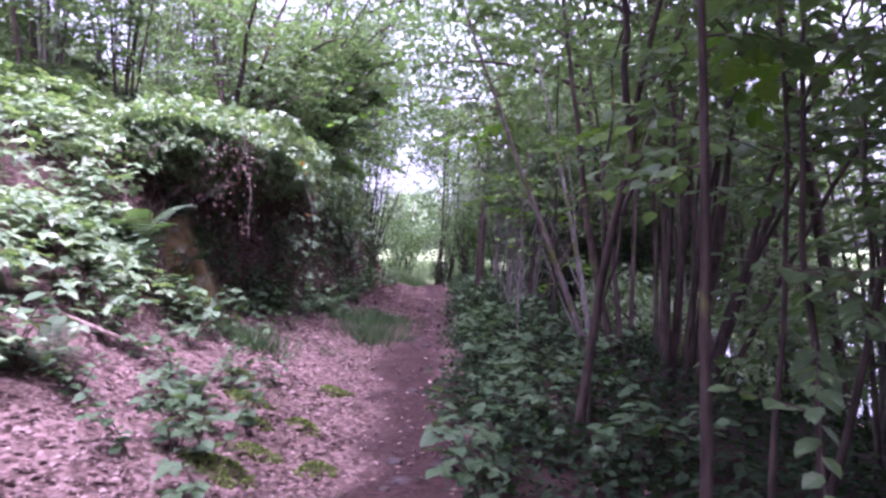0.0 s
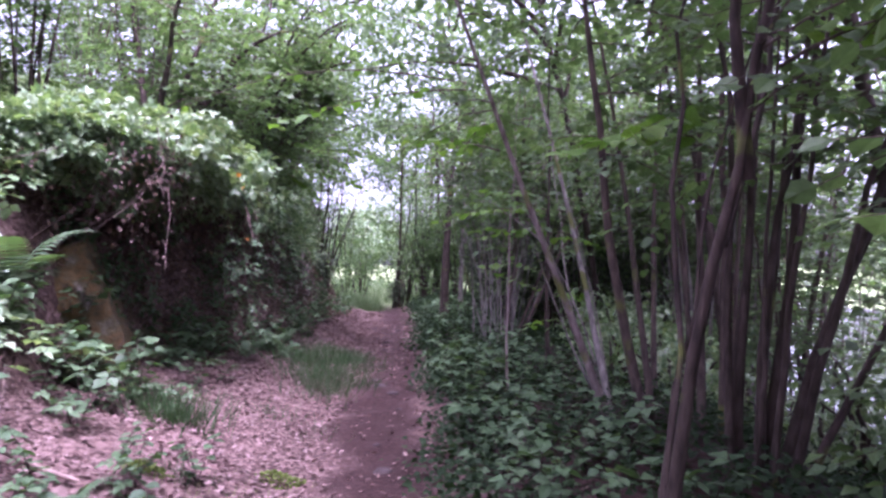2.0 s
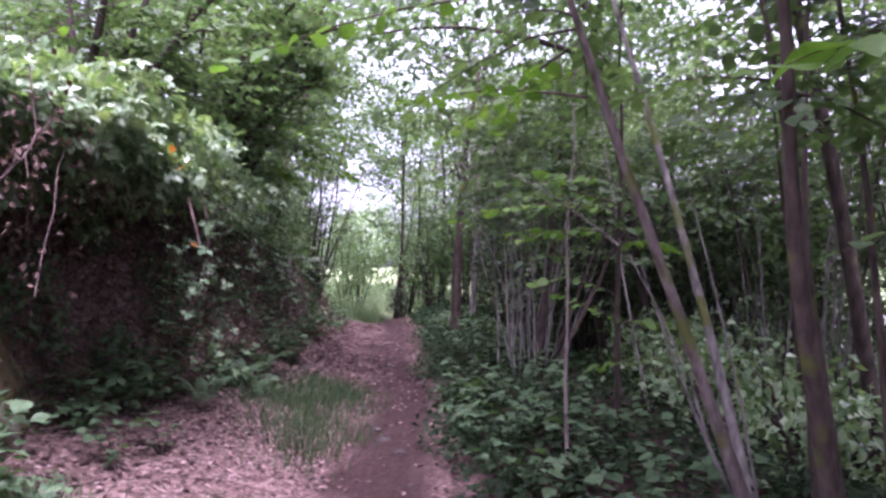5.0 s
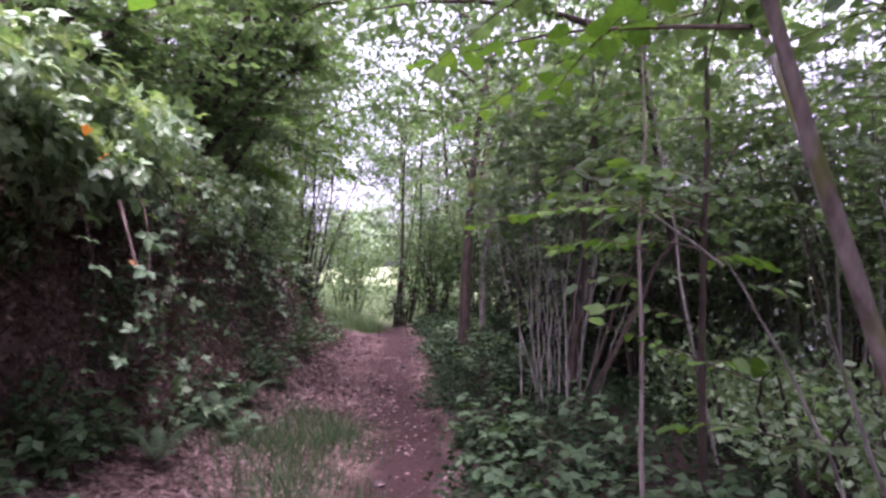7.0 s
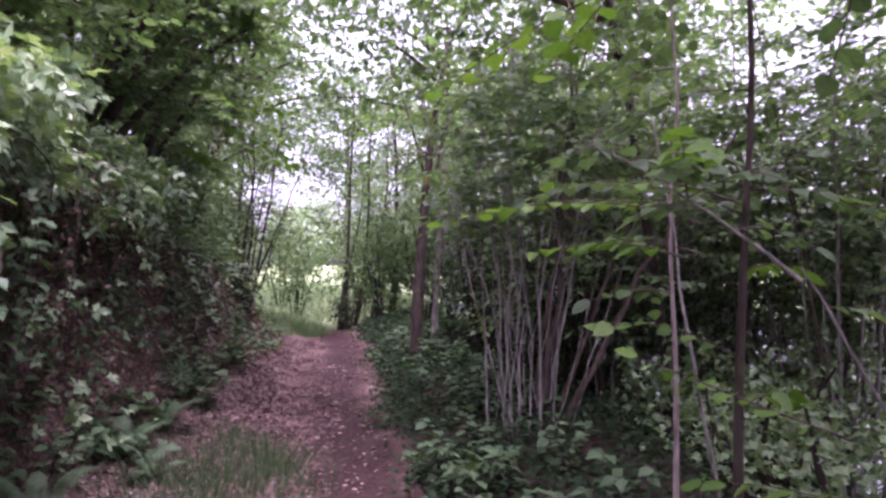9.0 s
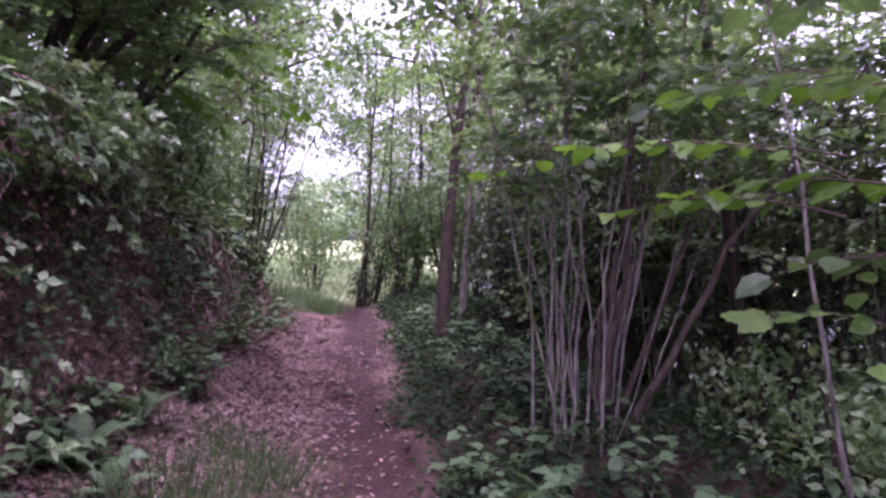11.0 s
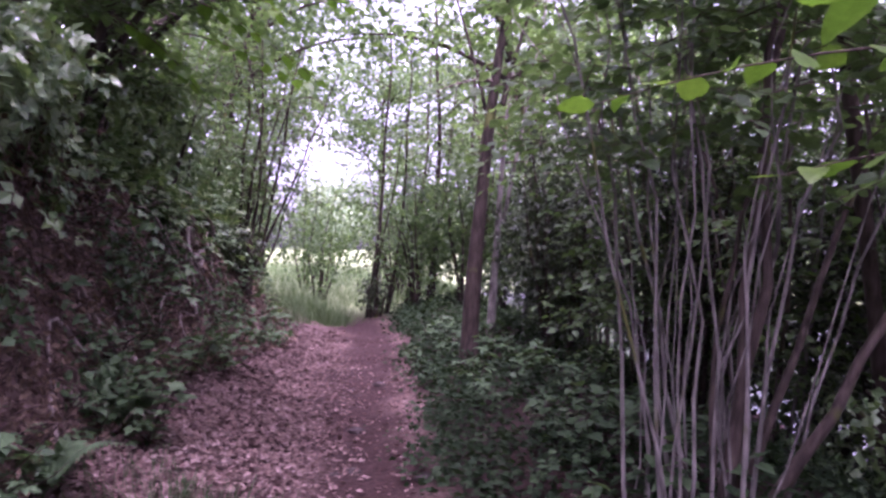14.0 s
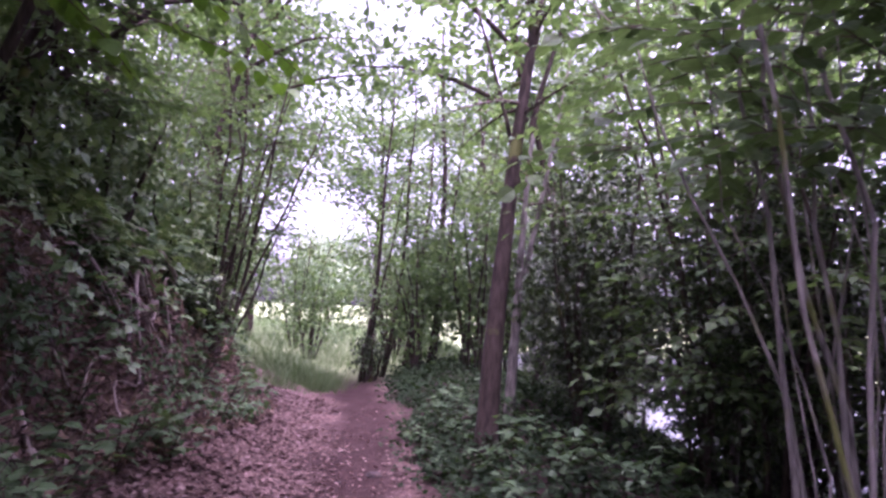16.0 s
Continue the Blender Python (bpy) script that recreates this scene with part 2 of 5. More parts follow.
def tube(points, radii, sides=7, lumpy=0.0):
    p = np.asarray(points, float)
    r = np.asarray(radii, float)
    way = unit(np.gradient(p, axis=0))
    ref = np.array([0.31, 0.95, 0.05]) if abs(way[0][2]) > 0.6 else np.array([0.1, 0.05, 1.0])
    a = unit(np.cross(way, ref))
    b = np.cross(way, a)
    ang = np.arange(sides) * 2 * np.pi / sides
    rr = r[:, None] * (1 + lumpy * rng.normal(size=(len(p), sides)))
    v = p[:, None] + rr[..., None] * (np.cos(ang)[None, :, None] * a[:, None] + np.sin(ang)[None, :, None] * b[:, None])
    i, j = np.meshgrid(np.arange(len(p) - 1), np.arange(sides), indexing="ij")
    k = (j + 1) % sides
    f = np.stack([i * sides + j, i * sides + k, (i + 1) * sides + k, (i + 1) * sides + j], -1).reshape(-1, 4)
    return v.reshape(-1, 3), f


def curve(base, top, bow=(0, 0, 0), n=9, wobble=0.0):
    """A bent line from base to top that bows aside by bow at its middle, with a random wobble."""
    s = np.linspace(0, 1, n)[:, None]
    p = np.asarray(base, float) * (1 - s) + np.asarray(top, float) * s + np.asarray(bow, float) * 4 * s * (1 - s)
    if wobble:
        w = np.cumsum(rng.normal(size=(n, 3)) * wobble / math.sqrt(n), axis=0)
        p += (w - w[0]) * s ** 0.5 * np.array([1, 1, 0.3])
    return p


def at_part(p, s):
    k = s * (len(p) - 1)
    i = np.minimum(k.astype(int), len(p) - 2)
    return p[i] + (p[i + 1] - p[i]) * (k - i)[:, None]


# leaf shapes: y along the midrib, z up; folded along the midrib, with the tip bent down
BROAD = (np.array([(0, 0, 0), (-0.34, 0.2, 0.07), (-0.43, 0.55, 0.06), (-0.2, 0.84, 0.0), (0, 1.0, -0.1), (0.2, 0.84, 0.0), (0.43, 0.55, 0.06), (0.34, 0.2, 0.07), (0, 0.5, 0.0)], float),
         np.array([(8, 1, 0), (8, 2, 1), (8, 3, 2), (8, 4, 3), (8, 5, 4), (8, 6, 5), (8, 7, 6), (8, 0, 7)]))
SMALL = (np.array([(0, 0, 0), (-0.36, 0.42, 0.09), (0, 1.0, -0.06), (0.36, 0.42, 0.09), (0, 0.45, 0)], float),
         np.array([(4, 1, 0), (4, 2, 1), (4, 3, 2), (4, 0, 3)]))
CURLED = (np.array([(0, 0, 0.04), (-0.34, 0.4, 0.2), (0, 1.0, 0.12), (0.3, 0.5, 0.16), (0, 0.5, 0.0)], float),
          np.array([(4, 1, 0), (4, 2, 1), (4, 3, 2), (4, 0, 3)]))
BLADE = (np.array([(-0.012, 0, 0), (0.012, 0, 0), (0.011, 0.4, 0.02), (-0.011, 0.4, 0.02), (0.007, 0.75, -0.06), (-0.007, 0.75, -0.06), (0.0, 1.0, -0.2)], float),
         np.array([(0, 1, 2), (0, 2, 3), (3, 2, 4), (3, 4, 5), (5, 4, 6)]))


def threefold(shape, spread):
    v, f = shape
    vs, fs = [], []
    for k, (turn, size, off) in enumerate(((0, 1.0, 0.35), (spread, 0.82, 0.2), (-spread, 0.82, 0.2))):
        c, s = math.cos(turn), math.sin(turn)
        w = v * size
        w = np.stack([w[:, 0] * c - w[:, 1] * s, w[:, 0] * s + w[:, 1] * c + off, w[:, 2] - abs(turn) * 0.03 * w[:, 1]], 1)
        vs.append(w)
        fs.append(f + k * len(v))
    return np.concatenate(vs) * 0.72, np.concatenate(fs)


TREFOIL = threefold(SMALL, 1.25)


# ---- lie of the land: level path, bank on one side, slope to a stream on the other ----
YS = (-20, 0, 5, 8, 12, 16, 20, 30, 60)
ZS = (-0.1, 0.0, 0.1, 0.16, 0.18, 0.24, 0.36, 0.3, 0.0)
BY = (-6, 0, 6.3, 7.6, 11.0, 12.3, 15.0, 16.4, 18.5, 20.5, 26)
FOOT = (1.5, 1.5, 1.5, 1.95, 1.5, 1.05, 0.95, 0.6, 0.35, 1.8, 6.0)
FACE = (0.35, 0.35, 0.55, 1.5, 1.7, 1.7, 1.6, 1.3, 1.1, 0.5, 0.1)
WIDE = (0.9, 0.9, 0.8, 0.5, 0.45, 0.55, 0.8, 0.8, 0.8, 1.0, 2.0)
LEAN_UP = (0.42, 0.42, 0.4, 0.34, 0.25, 0.28, 0.42, 0.6, 0.6, 0.3, 0.05)
MOUNT = (0.6, 0.6, 0.6, 0.5, 0.5, 0.55, 0.6, 0.6, 0.5, 0.25, 0.0)


def step(t):
    t = np.clip(t, 0, 1)
    return t * t * (3 - 2 * t)


def ripple(x, y, s, k):
    return np.sin(x * s + k) * np.sin(y * s * 1.13 + 2.1 * k) + 0.5 * np.sin(x * s * 2.3 - y * s * 1.7 + k)


def land(x, y):
    x, y = np.asarray(x, float), np.asarray(y, float)
    z = np.interp(y, YS, ZS)
    v = np.maximum(-0.95 - x, 0)
    foot, face, wide, lean_up, mount = (np.interp(y, BY, k) for k in (FOOT, FACE, WIDE, LEAN_UP, MOUNT))
    left = lean_up * np.minimum(v, foot) + face * step((v - foot) / wide) + mount * np.clip(v - foot - wide, 0, 7)
    u = np.maximum(x - 0.2, 0)
    right = 0.22 * step(u / 1.1) - 0.34 * np.clip(x - 1.9, 0, 7.0)
    hollow = -0.05 * np.exp(-((x + 0.3) / 0.35) ** 2)
    near = np.exp(-np.maximum(np.hypot(x, y - 9) - 14, 0) / 12)
    rough = 0.02 * ripple(x, y, 3.1, 0.4) + 0.012 * ripple(x, y, 8.3, 1.7) + 0.07 * ripple(x, y, 0.9, 2.2) * step((np.abs(x + 0.3) - 0.5) / 1.5)
    rough = rough + (0.09 * ripple(x, y, 3.4, 3.3) + 0.05 * ripple(x, y, 9.1, 0.7)) * step((v - foot) / wide)
    return z + left + right + hollow + rough * near


def spaced(fine_from, fine_to, d, far):
    a = list(np.arange(fine_from, fine_to, d))
    s = d
    while a[-1] < far:
        s *= 1.22
        a.append(a[-1] + s)
    s = d
    while a[0] > -far:
        s *= 1.22
        a.insert(0, a[0] - s)
    return np.array(a)


gx, gy = spaced(-4.6, 2.6, 0.09, 2500), spaced(-1, 21, 0.11, 2500)
X, Y = np.meshgrid(gx, gy)
Z = land(X, Y)
n_x = len(gx)
ii, jj = np.meshgrid(np.arange(len(gy) - 1), np.arange(n_x - 1), indexing="ij")
quads = np.stack([ii * n_x + jj, ii * n_x + jj + 1, (ii + 1) * n_x + jj + 1, (ii + 1) * n_x + jj], -1).reshape(-1, 4)
soil = mesh_of("ground", np.stack([X, Y, Z], -1).reshape(-1, 3), quads, SOIL, True)
edge = np.abs(X + 0.28 + 0.12 * np.sin(Y * 0.9)) + 0.1 * ripple(X, Y, 4.2, 0.9)
# second term: the whole right verge takes the dark earth, as painted shade
for key, value in (("trodden_shaded", np.maximum(1 - step((edge - 0.22) / 0.4), step((X - 0.1) / 0.4))), ("meadow", step((Y - 23) / 3))):
    soil.attributes.new(key, "FLOAT", "POINT").data.foreach_set("value", np.asarray(value, np.float32).ravel())
ground = tagged(new("ground", soil), "brown woodland earth with a narrow worn footpath and a shade-darkened verge", "ground", kind="structure")


def flat_water(x0, x1, y0, y1, z):
    return mesh_of("water", [(x0, y0, z), (x1, y0, z), (x1, y1, z), (x0, y1, z)], [(0, 1, 2, 3)], WATER)


tagged(new("water", flat_water(4.8, 26, -30, 60, -1.15)), "pale still stream water below the slope", "water", kind="structure")


def on_land(x, y, lift=0.0):
    return np.stack([x, y, land(x, y) + lift], -1)


def land_normal(x, y, d=0.06):
    return unit(np.stack([-(land(x + d, y) - land(x - d, y)) / (2 * d), -(land(x, y + d) - land(x, y - d)) / (2 * d), np.ones_like(x)], -1))


# ---- trees: stems with twigs and flat sprays of leaves ----
def spray_leaves(points, size, gap, shape, bag, tilt=0.35, droop=0.15):
    """Alternate leaves along a twig."""
    length = np.linalg.norm(np.diff(points, axis=0), axis=1).sum()
    n = max(int(length / gap), 2)
    s = np.linspace(0.12, 1.0, n)
    p = at_part(points, s)
    way = unit(points[-1] - points[0])
    side = unit(np.cross(way, (0, 0, 1.0)))
    sign = np.where(np.arange(n) % 2 == 0, 1.0, -1.0)[:, None]
    ahead = way * rng.uniform(0.3, 0.9, (n, 1)) + side * sign * rng.uniform(0.5, 1.0, (n, 1))
    ahead[-1] = way
    ahead = ahead + np.array([0, 0, -1.0]) * (droop + 0.25 * rng.random((n, 1)))
    up = np.array([0, 0, 1.0]) + tilt * rng.normal(size=(n, 3))
    bag.add(*scatter(shape, p, ahead, up, size * rng.uniform(0.65, 1.15, n)))


def twig_from(p, way, length, rise, sag, n=5):
    s = np.linspace(0, 1, n)[:, None]
    q = p + way * length * s + np.array([0, 0, 1.0]) * (rise * s - sag * s * s) * length
    return q + rng.normal(size=(n, 3)) * 0.02 * length * s


def hazel(base, stems, label, group="", leaf=0.085, gap=0.055, twigs=10, reach=(0.35, 0.95), lowest=0.3, shape=BROAD, bark=None, leaves=None, name="hazel_tree", lean_to=None, sides=7, sway=None):
    """stems: (top, bow, thick) with top and bow counted from the base."""
    tree = thing(name, base, label, "tree", group)
    foliage, wood = Bag(), Bag()
    for top, bow, thick, off in stems:
        line = curve(off, top, bow, 11, sway or (0.1 if thick > 0.02 else 0.14))
        s = np.linspace(0, 1, 11)
        b = bark or (BARK_PALE if thick < 0.02 else BARK_BROWN)
        child("stem", mesh_of("stem", *tube(line, thick * (1 - 0.72 * s) * (1 + 0.25 * np.exp(-s * 9)), sides, 0.03), b, True), tree)
        for q in at_part(line, rng.uniform(lowest, 1.0, twigs)):
            a = rng.uniform(0, 2 * math.pi)
            way = np.array([math.cos(a), math.sin(a), 0])
            if lean_to is not None:
                way = unit(way + np.asarray(lean_to, float))
            tw = twig_from(q, way, rng.uniform(*reach), rng.uniform(0.0, 0.6), rng.uniform(0.1, 0.6))
            wood.add(*tube(tw, np.linspace(max(thick * 0.22, 0.004), 0.0015, len(tw)), 4))
            spray_leaves(tw, leaf, gap, shape, foliage)
            for k in range(2):
                q2 = at_part(tw, np.array([rng.uniform(0.3, 0.8)]))[0]
                a2 = a + rng.choice((-1, 1)) * rng.uniform(0.5, 1.1)
                tw2 = twig_from(q2, np.array([math.cos(a2), math.sin(a2), 0]), rng.uniform(0.25, 0.55) * reach[1], rng.uniform(-0.1, 0.3), rng.uniform(0, 0.4), 4)
                wood.add(*tube(tw2, np.linspace(0.004, 0.001, len(tw2)), 3))
                spray_leaves(tw2, leaf, gap, shape, foliage)
    child("brushwood", wood.mesh("brushwood", BARK_BROWN), tree, kind="stuff")
    child("foliage", foliage.mesh("foliage", leaves or HAZEL), tree, "layered green hazel leaves", kind="stuff")
    return tree


def fan(n, height, spread, thick, foot=0.18, toward=(0, 0)):
    """n stems that rise from one stool and lean apart."""
    out = []
    for k in range(n):
        a = rng.uniform(0, 2 * math.pi)
        r = spread * rng.uniform(0.25, 1.0)
        h = height * rng.uniform(0.75, 1.1)
        d = np.array([math.cos(a), math.sin(a)])
        off = (*(d * foot * rng.uniform(0.3, 1)), -0.05)
        top = (d[0] * r + toward[0], d[1] * r + toward[1], h)
        bow = (-d[0] * r * 0.12 + rng.normal() * 0.06, -d[1] * r * 0.12 + rng.normal() * 0.06, 0)
        out.append((top, bow, thick * rng.uniform(0.55, 1.2), off))
    return out


def ground_at(x, y):
    return (x, y, float(land(x, y)))


def hazel_blade(cup, curl):
    """A round hazel leaf with a toothed edge, a drip tip and a folded midrib."""
    n = 9
    s = np.linspace(0.0, 1.0, n + 2)[1:-1]
    half = 0.44 * np.sin(np.pi * s ** 0.8) ** 0.7 * (1 + 0.07 * np.where(np.arange(n) % 2 == 0, 1, -1))
    mid = np.stack([np.zeros(n), s, -curl * s * s], -1)
    left = np.stack([-half, s + 0.03, -curl * s * s + cup * half + 0.015 * np.sin(s * 25)], -1)
    right = np.stack([half, s + 0.03, -curl * s * s + cup * half - 0.015 * np.sin(s * 23)], -1)
    v = np.concatenate([[(0, 0, 0)], mid, left, right, [(0, 1.04, -curl * 1.15)]])
    end = len(v) - 1
    f = [(0, 1, 1 + n), (0, 1 + 2 * n, 1), (n, end, 2 * n), (n, 3 * n, end)]
    for k in range(n - 1):
        m, l, r = 1 + k, 1 + n + k, 1 + 2 * n + k
        f += [(m, m + 1, l + 1), (m, l + 1, l), (m, r, r + 1), (m, r + 1, m + 1)]
    return mesh_of("leaf", v, f, HAZEL_ONE, True)


LEAF_MESHES = [hazel_blade(0.15, 0.12), hazel_blade(0.3, 0.22), hazel_blade(0.05, 0.05)]


def near_spray(parent, start, end, rise, leaf, count, thick=0.008):
    """A side branch whose leaves can be told apart: each leaf is a part of the branch."""
    line = curve(start, end, (0, 0, rise), 9, 0.03)
    limb = child("branch", mesh_of("branch", *tube(line, np.linspace(thick, 0.002, 9), 6), BARK_BROWN, True), parent)
    s = np.linspace(0.18, 1.0, count)
    p = at_part(line, s)
    way = unit(line[-1] - line[0])
    side = unit(np.cross(way, (0, 0, 1.0)))
    for k in range(count):
        ahead = unit(way * rng.uniform(0.2, 0.8) + side * (1 if k % 2 else -1) * rng.uniform(0.5, 1.0) + np.array([0, 0, -rng.uniform(0.0, 0.45)]))
        if k == count - 1:
            ahead = way
        up = np.array([0, 0, 1.0]) + 0.3 * rng.normal(size=3)
        right = unit(np.cross(ahead, up))
        top = np.cross(right, ahead)
        ob = child("leaf", LEAF_MESHES[k % 3], limb)
        m = Matrix((right, ahead, top)).transposed().to_4x4()
        ob.matrix_basis = Matrix.Translation(p[k]) @ m @ Matrix.Scale(leaf * rng.uniform(0.7, 1.2), 4)
    return limb


def local(base, world_point):
    return tuple(np.asarray(world_point, float) - np.asarray(base, float))


# hazel beside the start: one thick dark stem with a fork, and thin ones round its foot
b = ground_at(0.77, 4.3)
near_hazel = hazel(b, [((0.74, -0.42, 3.7), (-0.05, 0.02, 0), 0.032, (0.02, 0.0, -0.1)), ((0.2, -0.5, 3.6), (-0.06, 0, 0), 0.026, (0.36, -0.18, 1.75)), ((0.75, 0.55, 3.7), (0.05, 0.05, 0), 0.018, (0.05, 0.1, -0.1)),
                       ((0.9, 0.1, 3.3), (0.12, 0, 0), 0.016, (0.3, -0.1, 1.5)), ((1.1, 0.5, 3.2), (-0.1, 0.1, 0), 0.014, (0.1, 0.05, -0.1))],
                   "hazel with a thick dark forked stem beside the path", "hazels", twigs=9, lowest=0.55, bark=BARK_DARK, lean_to=(0.5, 0.2, 0))
near_spray(near_hazel, local(b, (1.2, 4.1, 2.5)), local(b, (1.75, 3.6, 2.2)), 0.08, 0.12, 14)
near_spray(near_hazel, local(b, (1.2, 4.0, 2.35)), local(b, (1.9, 3.5, 2.4)), 0.1, 0.12, 14)

# dark saplings where the walk begins, their leaves in the shade
b = ground_at(0.86, 2.25)
first = hazel(b, [((0.0, 0.05, 3.7), (-0.04, 0, 0), 0.023, (0, 0, -0.1)), ((0.25, 0.5, 3.5), (0.12, 0, 0), 0.014, (0.3, 0.3, -0.1)), ((0.55, 0.3, 3.4), (-0.06, 0, 0), 0.017, (0.5, 0.2, -0.1)), ((1.2, 0.7, 3.2), (0.1, 0, 0), 0.02, (0.6, 0.6, -0.1))],
              "dark hazel saplings in the shade beside the path", "hazels", twigs=15, lowest=0.3, bark=BARK_DARK, lean_to=(0.9, 0.3, 0), reach=(0.3, 0.8), sway=0.06)
near_spray(first, local(b, (0.9, 2.3, 2.25)), local(b, (1.35, 2.9, 2.05)), 0.05, 0.11, 12, 0.005)

# dark stool behind it, its stems fanned out away from the path
b = ground_at(2.0, 5.7)
fanned = [((-0.2, 0.1, 4.0), (0.05, 0, 0), 0.03, (-0.18, 0.05, -0.1)), ((0.3, 0.3, 4.1), (-0.05, 0, 0), 0.036, (-0.1, 0.1, -0.1)), ((0.75, 0.1, 3.9), (-0.08, 0, 0.1), 0.033, (-0.03, 0, -0.1)), ((1.15, 0.3, 3.8), (-0.1, 0, 0.1), 0.04, (0.04, 0.05, -0.1)),
          ((1.6, -0.1, 3.5), (-0.1, 0, 0.15), 0.036, (0.1, 0, -0.1)), ((2.1, 0.2, 3.2), (-0.15, 0, 0.2), 0.03, (0.16, 0.05, -0.1)), ((0.5, -0.5, 3.9), (-0.05, 0, 0), 0.024, (0.0, -0.1, -0.1)), ((1.3, -0.6, 3.4), (-0.1, 0, 0.1), 0.03, (0.12, -0.1, -0.1)),
          ((1.8, -0.9, 3.0), (-0.1, 0, 0.15), 0.026, (0.15, -0.14, -0.1)), ((0.9, 0.7, 4.2), (0, 0, 0), 0.02, (0.05, 0.15, -0.1)), ((0.05, -0.35, 3.8), (0.05, 0, 0), 0.018, (-0.12, -0.1, -0.1))]
dark_stool = hazel(b, fanned, "many-stemmed hazel with dark brown stems fanned outwards", "hazels", twigs=7, lowest=0.5, bark=BARK_DARK)
near_spray(dark_stool, local(b, (1.95, 5.9, 2.35)), local(b, (0.8, 5.65, 2.3)), 0.12, 0.14, 16)
near_spray(dark_stool, local(b, (1.8, 5.7, 2.45)), local(b, (1.0, 5.0, 2.25)), 0.1, 0.13, 14)

# second stool with upright stems
b = ground_at(1.68, 6.6)
hazel(b, [((-0.6, -0.65, 3.6), (-0.1, 0.05, 0), 0.042, (-0.03, 0.0, -0.1)), ((-0.3, 0.35, 3.5), (0.06, 0, 0), 0.03, (0.05, 0.15, -0.1)), ((0.6, 1.3, 3.9), (-0.05, 0, 0), 0.028, (0.3, 0.75, -0.1)),
          ((0.55, 0.35, 4.1), (0, 0, 0), 0.034, (0.45, 0.2, -0.1)), ((0.72, 0.1, 3.9), (0, 0, 0), 0.036, (0.52, 0.0, -0.1)), ((1.1, 0.3, 3.8), (0.05, 0, 0), 0.03, (0.6, 0.1, -0.1)),
          ((0.35, 0.8, 4.2), (0.1, 0, 0), 0.024, (0.42, 0.35, -0.1)), ((1.35, 0.9, 4.0), (0, 0, 0), 0.022, (0.7, 0.3, -0.1))],
      "hazel stool with upright brown stems", "hazels", twigs=9, lowest=0.55, bark=BARK_BROWN, sway=0.05)

# two stems that lean over the path from one foot, one dark and one pale
b = ground_at(1.5, 7.05)
leaner = hazel(b, [((-1.4, -0.45, 3.7), (-0.02, 0.02, 0), 0.034, (0, 0, -0.05))], "hazel with a dark and a pale stem leaning over the path", "hazels", twigs=16, lowest=0.6, bark=BARK_GREY, sway=0.02)
for top, bow, thick in (((-0.45, 1.12, 3.6), (0.05, 0.03, 0), 0.026), ((-0.62, 0.0, 1.35), (-0.04, 0, 0), 0.011), ((-0.25, 0.2, 1.7), (0.04, 0, 0), 0.008)):
    line = curve((0.02, 0.03, -0.05), top, bow, 11, 0.02)
    child("stem", mesh_of("stem", *tube(line, thick * np.linspace(1.15, 0.4, 11), 7, 0.03), BARK_PALE, True), leaner, "smooth pale grey stem")
near_spray(leaner, local(b, (0.35, 6.75, 2.95)), local(b, (-1.15, 7.6, 2.85)), 0.08, 0.11, 16)
near_spray(leaner, local(b, (0.6, 6.8, 2.5)), local(b, (-0.2, 8.3, 2.8)), 0.06, 0.11, 16)
near_spray(leaner, local(b, (0.5, 6.8, 2.7)), local(b, (0.55, 8.9, 2.75)), 0.1, 0.11, 18)
near_spray(leaner, local(b, (1.1, 8.0, 3.0)), local(b, (0.1, 9.3, 2.75)), 0.1, 0.11, 18)
near_spray(leaner, local(b, (0.25, 6.7, 3.0)), local(b, (-2.3, 7.2, 2.7)), 0.25, 0.07, 10, 0.006)

# young hazels by the path: a thin dark upright stem, a bent one, and a pale one
b = ground_at(1.41, 8.95)
thin = hazel(b, [((0.08, -0.1, 3.6), (-0.03, 0, 0), 0.026, (0, 0, -0.05))], "young hazel with one thin dark stem", "hazels", twigs=8, lowest=0.45, bark=BARK_DARK, sway=0.04)
near_spray(thin, local(b, (1.42, 8.9, 2.2)), local(b, (0.72, 9.4, 2.3)), 0.08, 0.1, 16)
near_spray(thin, local(b, (1.42, 8.9, 2.35)), local(b, (0.65, 8.1, 2.2)), 0.08, 0.1, 14)
near_spray(thin, local(b, (1.42, 8.9, 1.5)), local(b, (0.95, 9.35, 1.6)), 0.08, 0.09, 12, 0.005)
near_spray(thin, local(b, (1.42, 8.9, 1.9)), local(b, (2.05, 9.2, 1.85)), 0.06, 0.1, 13, 0.005)
near_spray(thin, local(b, (1.42, 8.9, 1.3)), local(b, (2.0, 9.3, 1.2)), 0.06, 0.1, 12, 0.005)
b = ground_at(1.72, 7.9)
bent = hazel(b, [((-0.55, 0.3, 1.55), (0.06, 0, 0.05), 0.013, (0, 0, -0.05)), ((-1.15, 0.55, 2.0), (0.0, 0, 0.03), 0.008, (-0.53, 0.29, 1.5))], "bent young hazel reaching towards the path", "hazels", twigs=4, lowest=0.3, reach=(0.12, 0.3), bark=BARK_PALE, sway=0.03)
near_spray(bent, local(b, (1.3, 8.1, 1.35)), local(b, (0.72, 8.4, 1.6)), 0.0, 0.08, 10, 0.005)
near_spray(bent, local(b, (1.5, 8.0, 0.95)), local(b, (1.75, 8.5, 1.25)), 0.1, 0.08, 8, 0.004)
near_spray(bent, local(b, (1.4, 8.1, 1.1)), local(b, (1.15, 8.9, 0.95)), 0.05, 0.1, 9, 0.004)
b = ground_at(0.95, 8.55)
